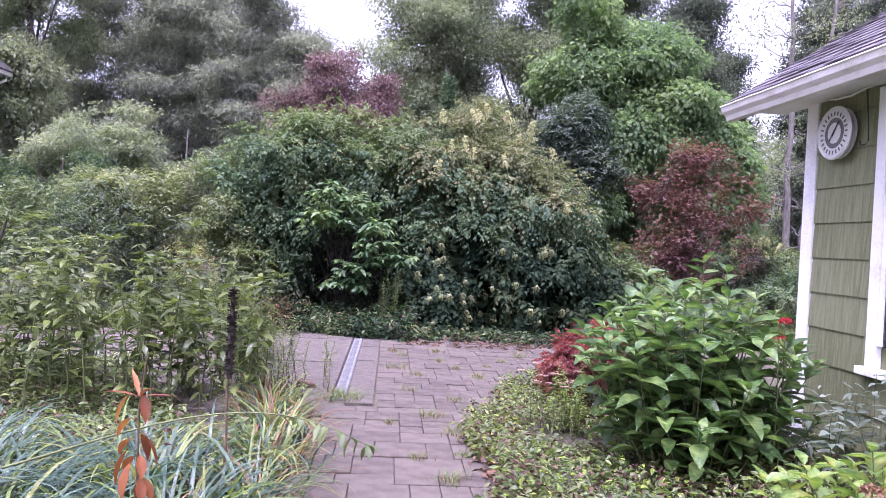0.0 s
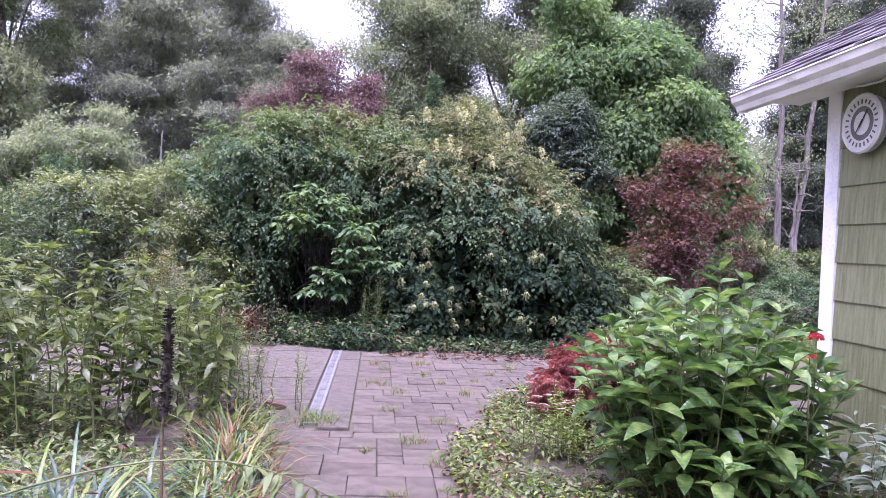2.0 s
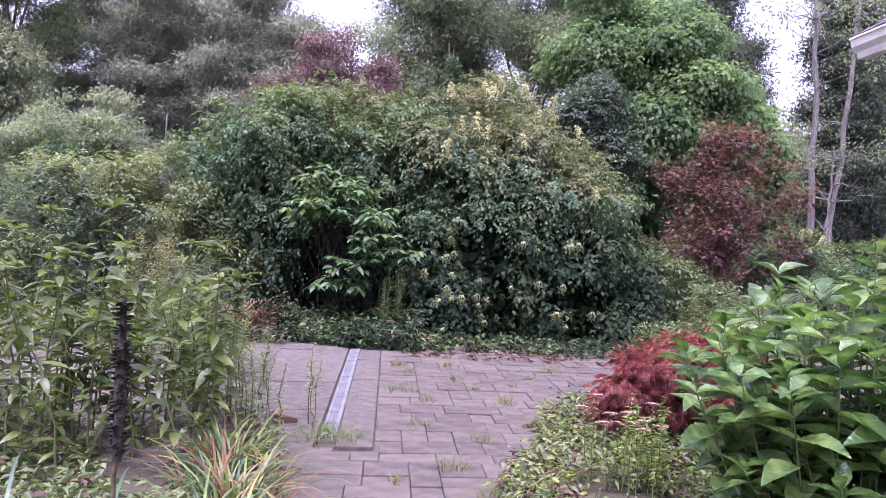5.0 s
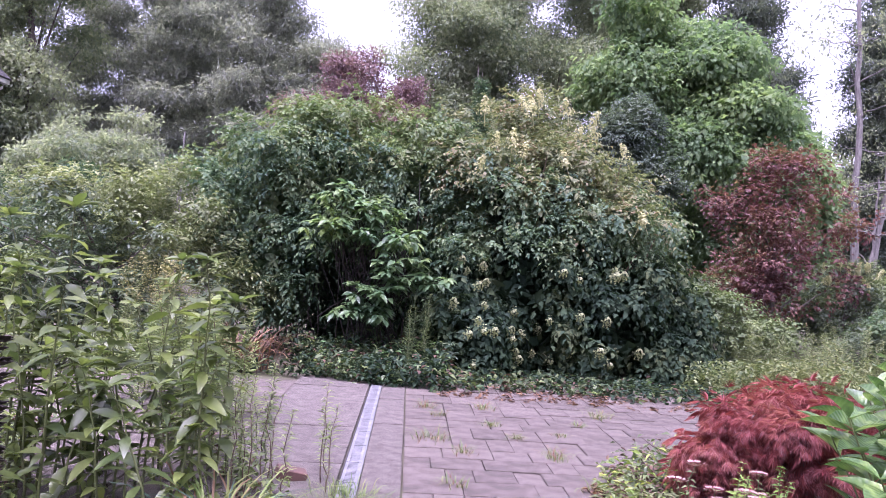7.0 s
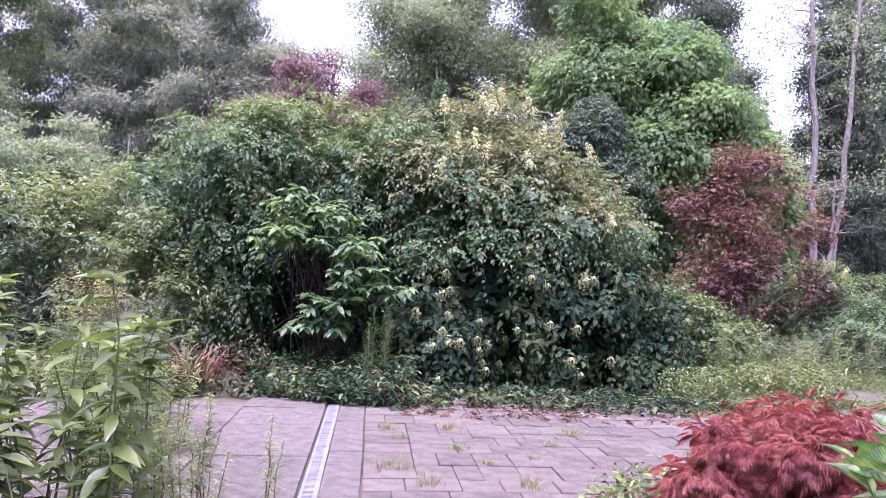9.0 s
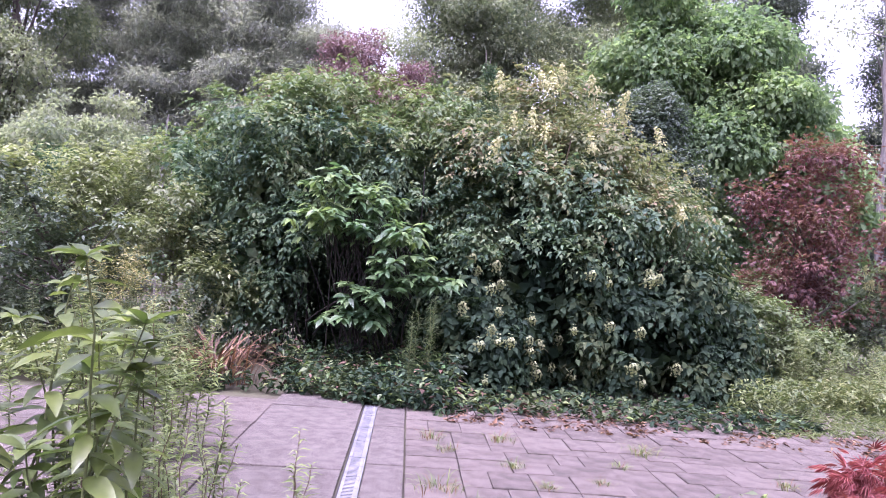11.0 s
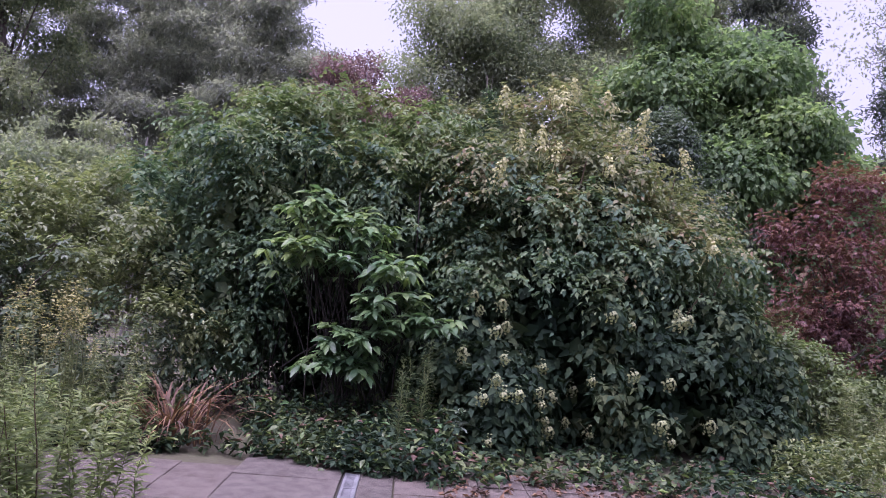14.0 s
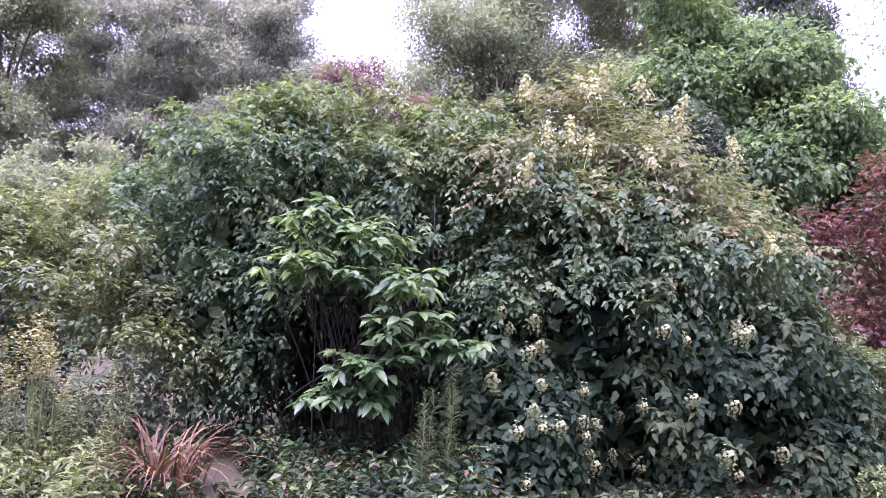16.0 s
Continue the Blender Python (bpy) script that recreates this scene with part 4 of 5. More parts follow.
def make_maple(name, label, x, y, blobs, r, n, size, lobes, thin, leaf, seed, droop, jit, per):
    e = thing(name, label, "tree", x, y)
    s = Soup()
    limbs(s, (0, 0, -0.05), r, [b[:3] for b in blobs[:7]] + [(b[0] + 0.6 * b[3], b[1], b[2]) for b in blobs[:6]] + [(b[0] - 0.6 * b[3], b[1] - 0.3 * b[4], b[2]) for b in blobs[:6]], seed)
    s.part("trunk", [M_BARK], e, smooth=True)
    s = Soup()
    p, o = shell(blobs, n, 0.6, 0.25, -0.35, 4.0, seed)
    g = np.random.default_rng(seed)
    p, o = np.repeat(p, per, 0), np.repeat(o, per, 0)
    palmate(s, p + g.normal(size=p.shape) * jit, o, size, lobes, thin, droop, seed)
    s.part("foliage", [leaf], e)
    return e


make_maple("japanese_maple", "upright japanese maple with maroon and russet leaves", 6.3, 18.0,
           lumpy([(0, 0, 3.3, 0.95, 0.9, 1.0), (-0.7, -0.2, 2.7, 0.95, 0.8, 0.65), (0.85, 0, 2.9, 0.95, 0.8, 0.65), (0.1, -0.3, 2.0, 1.15, 0.9, 0.6), (-0.9, 0, 1.55, 0.95, 0.8, 0.4), (0.75, 0.2, 1.5, 0.95, 0.8, 0.4), (0.0, -0.2, 1.2, 1.0, 0.8, 0.4), (1.35, 0, 2.9, 0.55, 0.6, 0.32), (0.0, 0, 4.2, 0.5, 0.5, 0.45), (-1.2, 0, 3.1, 0.5, 0.5, 0.3)], 9, 84, 0.18, 0.4),
           0.08, 3400, 0.085, 5, 0.28, L_MAROON, 81, 0.25, 0.07, 3)
make_maple("lace_leaf_maple", "low weeping lace-leaf maple with crimson leaves", 1.92, 7.3,
           lumpy([(0.1, 0, 0.74, 0.34, 0.36, 0.14), (-0.25, -0.08, 0.60, 0.32, 0.3, 0.13), (0.33, 0.05, 0.58, 0.3, 0.3, 0.13), (-0.40, 0.0, 0.40, 0.28, 0.3, 0.14), (0.36, 0.1, 0.36, 0.28, 0.3, 0.14), (0.0, -0.2, 0.42, 0.35, 0.25, 0.14), (-0.5, 0.05, 0.2, 0.2, 0.25, 0.12)], 16, 83, 0.06, 0.16),
           0.03, 2700, 0.08, 7, 0.06, L_RED, 82, 0.85, 0.035, 3)


# ---- trees behind ----
def puffs(cx, cy, z0, z1, rx, n, seed, pr=1.4, top=0.5):
    """Crown lobes scattered in a column that narrows towards its top."""
    g = np.random.default_rng(seed)
    out = []
    for i in range(n):
        q = (i + 0.5) / n
        w = rx * (1 - (1 - top) * q) * (0.5 + 0.5 * math.sin(min(1.0, 0.25 + q) * 1.57))
        a = g.uniform(0, 6.28)
        k = pr * g.uniform(0.75, 1.2)
        out.append((cx + w * 0.75 * math.cos(a), cy + w * 0.6 * math.sin(a), z0 + (z1 - z0) * q, k * 1.1, k, k * 0.8))
    return out


tree("purple_tree", "round plum-purple leaved tree behind the mound", lumpy(puffs(0, 0, 4.3, 6.9, 2.4, 14, 91, 0.8, 0.85), 5, 91, 0.3, 0.6), -3.9, 25.5, 0.14, 6500, 9, 0.10, 0.055, L_PURPLE, 91, spread=0.13, gap=-0.6, freq=1.4, depth=0.5, lite=True)
tree("vine_tree", "bright green broad-leaved tree draped in vines", lumpy(puffs(0, 0, 1.5, 9.4, 3.0, 24, 92, 1.05, 0.55), 3, 92, 0.4, 0.8), 5.9, 25.0, 0.22, 12500, 8, 0.17, 0.11, L_GREENTREE, 92, spread=0.16, gap=-0.55, freq=2.4, droop=0.7, lite=True)
tree("vine_tree", "smaller green tree draped in vines", puffs(0, 0, 1.2, 6.6, 1.3, 12, 93, 0.9, 0.6), 8.9, 24.5, 0.14, 4500, 7, 0.19, 0.13, L_GREENTREE, 93, spread=0.16, gap=-0.6, freq=1.1, droop=0.7, lite=True)
tree("dark_evergreen", "dark shaded evergreen beside the bright tree", lumpy(puffs(0, 0, 0.8, 5.9, 1.3, 10, 94, 0.85, 0.5), 6, 94, 0.3, 0.6), 4.2, 22.5, 0.14, 5000, 9, 0.12, 0.06, L_EVERGREEN, 94, spread=0.14, gap=-0.5, shoot=0.45)
tree("narrow_conifer", "narrow pointed dark green conifer", [(0, 0, 1.0 + 0.75 * i, 0.62 * (1 - i / 10.5), 0.62 * (1 - i / 10.5), 0.6) for i in range(10)], 0.2, 25.0, 0.09, 4200, 6, 0.10, 0.04, L_MOUND, 95, spread=0.06, gap=-0.95, droop=-0.3, lite=True)

for i, (x, y, z0, z1, rx, sd) in enumerate(((-0.4, 31, 2, 12.0, 2.1, 101), (2.6, 33, 2, 17, 3.2, 102), (6.2, 35, 3, 19, 3.2, 103), (9.5, 38, 3, 18, 3.0, 104))):
    tree("broadleaf_tree", "tall grey-green broadleaf tree in the wood", lumpy(puffs(0, 0, z0, z1, rx, 36, sd, 1.2, 0.75), 3, sd, 0.5, 0.9), x, y, 0.25, 13000, 9, 0.13, 0.07, L_HAZETREE, sd, spread=0.22, gap=-0.75, freq=2.6, group="trees behind the garden", depth=0.6, lite=True)
for i, (x, y, z0, z1, rx, sd) in enumerate(((-6.3, 34, 1, 10.8, 2.1, 110), (-8.8, 35, 1, 15, 2.8, 111), (-11.6, 40, 1, 19, 3.2, 115), (-15.3, 43, 1, 20, 3.6, 120), (-13.4, 36, 1, 18, 3.4, 112), (-17.2, 38, 1, 19, 3.6, 113), (-21.5, 39, 1, 19, 4.0, 114), (11.2, 33, 1, 18, 2.2, 116), (14.4, 38, 1, 11.8, 2.8, 117), (19.0, 36, 1, 17, 2.1, 118), (22.6, 37, 1, 17, 3.0, 119))):
    tree("pine_tree", "tall dark pine at the edge of the wood", boughs(z0, z1, rx, 70, sd, 1.0), x, y, 0.30, 10000, 7, 0.21, 0.065, L_PINEDARK if x > 0 else L_HAZEPINE, sd, spread=0.22, gap=-0.8, freq=2.6, droop=0.05, group="pines behind the garden", depth=0.75, lite=True)
tree("pale_tree", "tall pale green tree beside the far house", lumpy(puffs(0, 0, 1, 17, 3.2, 26, 121, 1.3, 0.6), 3, 121, 0.5, 0.9), -18.6, 33.0, 0.22, 9000, 7, 0.17, 0.10, L_HAZETREE, 121, spread=0.25, gap=-0.75, freq=2.4, depth=0.6, lite=True)


def make_far_wood():
    """A belt of distant trees that closes the view between the nearer trunks, leaves toned pale for haze."""
    e = thing("far_wood", "belt of distant grey-green woodland", "woods", 0, 52, 0, kind="stuff")
    g = np.random.default_rng(140)
    s = Soup()
    for k in range(24):
        x = -44 + 3.8 * k + g.uniform(-1, 1)
        h = g.uniform(8, 12) * (1.3 if x < -13 or x > 26 else 1 + 0.012 * abs(x)) * (0.72 if -9 < x + 4 < 3 or 19 < x < 25 else 1.0)
        y = g.uniform(-2, 6)
        tube(s, [(x, y, 0), (x + 0.2, y, h * 0.5), (x, y, h)], [0.3, 0.22, 0.05], 6, 1)
        p, o = shell(puffs(x, y, 1, h, 2.8, 14, 300 + k, 1.9, 0.6), 1500, 0.6, 0.25, -0.6, 0.6, 300 + k)
        spray(s, p, o, 4, 0.4, 0.42, 0.24, 0.3, 0, 300 + k, lite=True)
    s.part("growth", [L_HAZETREE, M_BARK], e)


make_far_wood()


def make_bare_tree():
    e = thing("thin_crowned_tree", "pair of pale bare trunks with thin foliage", "tree", 15.0, 30.5)
    g = np.random.default_rng(131)
    tops = []
    for (x, lean, h, r) in ((-0.15, -0.5, 15, 0.17), (0.35, 1.1, 15, 0.15), (0.2, 0.3, 6, 0.10)):
        s = Soup()
        q = np.linspace(0, 1, 12)[:, None]
        pts = np.array([x, 0, -0.05]) + np.array([lean, 0, h]) * q + g.normal(size=(12, 3)) * [0.05, 0.05, 0]
        tube(s, pts, r * (1 - 0.7 * q[:, 0]), 8)
        for k in range(15):
            b = pts[g.integers(3, 11)]
            a = g.uniform(0, 6.28)
            L = g.uniform(0.9, 2.4)
            w = np.linspace(0, 1, 6)[:, None]
            br = b + np.array([math.cos(a), math.sin(a), g.uniform(-0.2, 0.7)]) * L * w + g.normal(size=(6, 3)) * 0.06
            tube(s, br, 0.035 * (1 - 0.85 * w[:, 0]), 4)
            tops.append(br[-1])
        s.part("trunk", [M_PALEBARK], e, smooth=True)
    s = Soup()
    p = np.array(tops)
    p = p[p[:, 2] > 5]
    p = np.repeat(p, 16, 0) + g.normal(size=(len(p) * 16, 3)) * [0.75, 0.75, 0.4]
    spray(s, p, unit(g.normal(size=p.shape)), 8, 0.16, 0.13, 0.065, 0.3, 0, 132)
    s.part("crown", [L_HAZETREE], e)


make_bare_tree()


# ---- far house with ladder ----
def make_far_house():
    h = thing("far_house", "pale green clapboard house with grey roof", "house", -18.9, 30.4)
    block("wall", (-8.0, -0.03, -11.0, 0.0, -0.3, 7.6), M_SIDING2, h)
    z = 0.0
    while z < 7.5:
        bm = bmesh.new()
        vs = box(bm, -0.03, 0.02, -10.9, -0.11, z, z + 0.29)
        for v in vs:
            if v.co.z > z + 0.1 and v.co.x > 0:
                v.co.x -= 0.034
        part("clapboard", bm, M_SIDING2, h)
        z += 0.28
    block("corner_board", (-0.05, 0.03, -0.11, 0.03, -0.05, 7.55), M_TRIM, h, 0.004)
    block("fascia", (-0.03, 0.60, -11.3, 0.45, 7.55, 7.65), M_TRIM, h, 0.004)
    block("gutter", (0.60, 0.74, -11.3, 0.47, 7.55, 7.73), M_GUTTER, h, 0.01)
    s = Soup()
    tube(s, [(0.62, 0.3, 7.55), (0.58, 0.28, 7.4), (0.14, 0.06, 7.05), (0.09, 0.04, 6.8), (0.09, 0.04, 0.1)], 0.055, 8)
    s.part("downpipe", [M_GUTTER], h, "white downpipe", True)
    roof = block("roof", (-6.0, 0.02, -11.4, 0.5, 0.0, 0.06), M_ROOF, h, 0, "grey shingled roof", pose(0.73, 0, 7.73, 0, 40, 0))
    for k in range(23):
        block("shingle_course", (-0.26 * (k + 1), -0.26 * k + 0.03, -11.42, 0.52, 0.06, 0.075), M_ROOF, roof, 0, "", pose(0, 0, 0, 0, 1.0, 0))
    block("chimney", (-2.9, -2.3, -3.2, -2.5, 9.1, 11.2), M_TRIM, h, 0.01)
    l = thing("ladder", "aluminium ladder leaning against the far house", "ladder", -17.72, 28.3)
    for y in (0.0, 0.5):
        block("rail", (-0.035, 0.035, y - 0.03, y + 0.03, 0.0, 6.9), M_ALU, l, 0.003, "", pose(0, 0, 0, 0, -9, 0))
    for k in range(16):
        block("rung", (-0.025, 0.025, 0.03, 0.47, 0.3 + 0.4 * k, 0.35 + 0.4 * k), M_ALU, l, 0.003, "", pose(0, 0, 0, 0, -9, 0))


make_far_house()


def make_stakes():
    for x, lean, h in ((-7.06, 0.12, 4.33), (-6.93, -0.03, 4.25), (-6.8, 0.02, 3.8)):
        e = thing("garden_stake", "thin weathered pole standing behind the hedge", "stake", x, 20.0)
        s = Soup()
        tube(s, [(0, 0, -0.05), (lean * 0.2, 0, h * 0.5), (lean, 0, h)], [0.022, 0.02, 0.016], 6)
        s.part("pole", [M_PALEBARK], e)


make_stakes()


# ---- left bed ----
def stalks(name, label, category, x, y, bases, heights, leafL, leafW, gapz, leaf, seed, rise=0.3, bare=0.2, lean=0.12, r=0.008, stem=None, top=None, per=2, clump=0.0, shape=0.6):
    """Upright leafy stems rising from one foot."""
    e = thing(name, label, category, x, y)
    g = np.random.default_rng(seed)
    st, s = Soup(), Soup()
    for (bx, by), h in zip(bases, heights):
        a = g.uniform(0, 6.28)
        q = np.linspace(0, 1, 8)[:, None]
        l = lean * h * g.uniform(0.3, 1)
        pts = np.array([bx, by, -0.03]) + np.array([0, 0, h + 0.03]) * q + np.array([math.cos(a), math.sin(a), 0]) * l * q * q + g.normal(size=(8, 3)) * 0.008
        st = Soup()
        tube(st, pts, r * (1 - 0.7 * q[:, 0]), 5)
        st.part("stem", [stem or M_STEM], e)
        k = max(3, int(h * (1 - bare) / gapz))
        zq = np.linspace(bare, 1.0, k)
        c = np.stack([np.interp(zq, q[:, 0], pts[:, j]) for j in range(3)], 1)
        c = np.repeat(c, per, 0)
        az = np.arange(k * per) * (2.4 if per == 1 else 3.1416 + 0.785) + g.uniform(0, 6.28) + g.normal(size=k * per) * 0.3
        up = rise + g.normal(size=k * per) * 0.25
        d = np.stack([np.cos(az), np.sin(az), up], 1)
        zz = np.repeat(zq, per)
        size = (0.55 + 0.45 * np.sin(np.clip((zz - bare) / (1 - bare), 0, 1) * 3.1)) * (0.75 + 0.4 * g.random(k * per))
        nr = np.tile([0, 0, 1.0], (k * per, 1)) + g.normal(size=(k * per, 3)) * 0.25
        if leafL > 0.14:
            ta = np.arange(6) * 1.05 + g.uniform(0, 6.28)
            blades(s, np.repeat(pts[-1][None], 6, 0), np.stack([np.cos(ta), np.sin(ta), g.uniform(0.15, 0.9, 6)], 1), np.tile([0, 0, 1.0], (6, 1)) + g.normal(size=(6, 3)) * 0.15, leafL * g.uniform(0.55, 0.85, 6), leafW * 0.8, 0.3, 0.3, fine=True)
        blades(s, c + g.normal(size=c.shape) * clump, d, nr, leafL * size, leafW * size, 0.25, 0.35, fine=leafL > 0.09)
    s.part("foliage", [leaf], e)
    return e


g0 = np.random.default_rng(201)


def ring(n, rx, ry, seed):
    g = np.random.default_rng(seed)
    return [(max(-1.7, min(1.7, g.normal())) * rx, max(-1.7, min(1.7, g.normal())) * ry) for _ in range(n)]


stalks("leafy_bush", "tall leafy bush with pointed glossy green leaves", "shrub", -2.15, 6.75, ring(30, 0.36, 0.4, 202), g0.uniform(0.75, 1.42, 30), 0.175, 0.066, 0.066, L_BUSH, 203, 0.05, 0.10, 0.36, 0.009)
stalks("leafy_bush", "tall leafy bush with drooping pointed leaves", "shrub", -3.05, 6.3, ring(32, 0.45, 0.4, 204), g0.uniform(0.85, 1.65, 32), 0.17, 0.062, 0.066, L_BUSH, 205, 0.05, 0.10, 0.34, 0.009)
stalks("leafy_bush", "tall leafy bush with pale pointed leaves", "shrub", -3.9, 6.9, ring(26, 0.4, 0.4, 212), g0.uniform(1.0, 1.7, 26), 0.17, 0.05, 0.06, L_PALE, 213, 0.15, 0.10, 0.18, 0.009)
stalks("goldenrod", "feathery upright goldenrod stems before flowering", "plant", -1.75, 7.45, ring(10, 0.2, 0.2, 206), g0.uniform(0.5, 0.95, 10), 0.085, 0.016, 0.016, L_GOLDROD, 207, 0.5, 0.15, 0.15, 0.005, per=3)
stalks("goldenrod", "loose feathery goldenrod stems beside paving", "plant", -1.35, 7.2, ring(11, 0.2, 0.2, 208), g0.uniform(0.45, 0.85, 11), 0.08, 0.016, 0.018, L_GOLDROD, 209, 0.5, 0.25, 0.18, 0.005, M_TWIG, per=2)
stalks("goldenrod", "pale feathery goldenrod clump at paving edge", "plant", -2.15, 8.0, ring(9, 0.16, 0.2, 210), g0.uniform(0.7, 1.25, 9), 0.095, 0.018, 0.014, L_GOLDROD, 211, 0.5, 0.2, 0.12, 0.006, M_TWIG, per=3)


def clump(name, label, x, y, n, spread, L, W, arch, mats, seed, z=0.0, category="grass"):
    e = thing(name, label, category, x, y, z)
    g = np.random.default_rng(seed)
    s = Soup()
    b = np.stack([g.normal(size=n) * spread, g.normal(size=n) * spread, np.full(n, -0.02)], 1)
    strap(s, b, np.arctan2(b[:, 1], b[:, 0]) + g.normal(size=n) * 0.7, L * g.uniform(0.55, 1.15, n), W * g.uniform(0.7, 1.2, n), arch * g.uniform(0.6, 1.25, n), g.integers(0, len(mats), n), 7)
    s.part("tuft", mats, e)
    return e


for i, (x, y, n, L) in enumerate(((-1.75, 2.7, 150, 0.9), (-1.2, 3.3, 130, 0.8), (-2.2, 3.4, 150, 0.85), (-1.6, 4.0, 130, 0.8), (-2.7, 4.2, 120, 0.8), (-1.3, 2.2, 110, 0.8), (-2.3, 2.5, 130, 0.9))):
    clump("strap_leaf_clump", "arching blue-green strap-leaved grass clump", x, y, int(n * 1.5), 0.19, L, 0.027, 2.8, [L_STRAP, L_STRAP, L_STRAP, L_STRAPY], 220 + i)
for i, (x, y, n, L) in enumerate(((-0.95, 3.9, 130, 0.6), (-1.05, 4.7, 150, 0.6), (-1.15, 5.5, 150, 0.6), (-1.35, 6.2, 130, 0.55))):
    clump("daylily_clump", "yellowing daylily clump spilling over paving", x, y, n, 0.12, L, 0.02, 2.3, [L_STRAPY, L_STRAP, L_STRAPY, L_DEAD], 240 + i)


def make_mullein():
    e = thing("seed_stalk", "dry dark brown seed stalk standing in grass", "plant", -1.14, 4.0)
    s = Soup()
    tube(s, [(0.0, 0, -0.03), (0.01, 0, 0.4), (0, 0, 0.7), (0.01, 0, 0.8)], [0.009, 0.008, 0.007, 0.007], 6)
    s.part("stem", [M_TWIG], e)
    s = Soup()
    g = np.random.default_rng(251)
    n = 260
    z = g.uniform(0.78, 1.27, n)
    a = g.uniform(0, 6.28, n)
    d = np.stack([np.cos(a), np.sin(a), 0.3 + 0 * a], 1)
    blades(s, np.stack([0.01 + 0 * a, 0 * a, z], 1) + d * 0.006, d, np.tile([0, 0, 1.0], (n, 1)), 0.03, 0.02, 0.4, 0.1)
    tube(s, [(0.01, 0, 0.76), (0.01, 0, 1.0), (0.012, 0, 1.29)], [0.016, 0.02, 0.008], 7)
    s.part("seed_head", [M_BLACKSEED], e)
    o = thing("withered_plant", "withered stem with hanging orange leaves", "plant", -0.93, 2.2)
    s = Soup()
    tube(s, [(0, 0, -0.03), (0.01, 0, 0.6), (0.0, 0, 1.0), (0.02, 0, 1.2)], [0.006, 0.005, 0.004, 0.002], 5)
    s.part("stem", [M_TWIG], o)
    s = Soup()
    n = 17
    z = g.uniform(0.62, 1.1, n)
    a = g.uniform(0, 6.28, n)
    blades(s, np.stack([0.03 * np.cos(a), 0.03 * np.sin(a), z], 1), np.stack([0.75 * np.cos(a), 0.75 * np.sin(a), -1 + 0.5 * np.cos(5 * a)], 1), np.stack([np.cos(a), np.sin(a), 0.4 + 0 * a], 1), g.uniform(0.08, 0.14, n), 0.036, 0.5, 0.2, fine=True)
    blades(s, np.array([[0, 0, 1.05]] * 4), np.array([[1, 0.2, 0.2], [-1, 0, 0.3], [0.6, -0.6, 0.6], [-0.4, 0.5, 0.8]]), np.array([[0, 0, 1.0]] * 4), 0.12, 0.02, 0.3, 0.2, fine=True)
    s.part("foliage", [L_ORANGE], o)
    b = thing("arching_branch", "long arching green shoot with leaves at its tip", "plant", -2.4, 3.6)
    s = Soup()
    q = np.linspace(0, 1, 14)[:, None]
    pts = np.array([0, 0, 0.25]) + np.array([2.1, 0.2, 0.22]) * q + np.array([0, 0, 1.15]) * q * q * (1 - q) + np.array([0, 0, 0.3]) * q * (1 - q)
    tube(s, np.concatenate([[[-0.1, 0, -0.03]], pts]), 0.008 * (1 - 0.7 * np.concatenate([[0], q[:, 0]])), 6)
    s.part("stem", [M_STEM], b)
    s = Soup()
    n = 26
    t = g.uniform(0.72, 1.02, n)
    c = np.stack([np.interp(t, q[:, 0], pts[:, j]) for j in range(3)], 1)
    a = g.uniform(0, 6.28, n)
    blades(s, c, np.stack([np.cos(a) + 0.5, np.sin(a), -0.5 + 0.3 * np.cos(3 * a)], 1), np.tile([0, 0, 1.0], (n, 1)), g.uniform(0.07, 0.13, n), 0.035, 0.3, 0.35, fine=True)
    s.part("foliage", [L_WEED], b)


make_mullein()


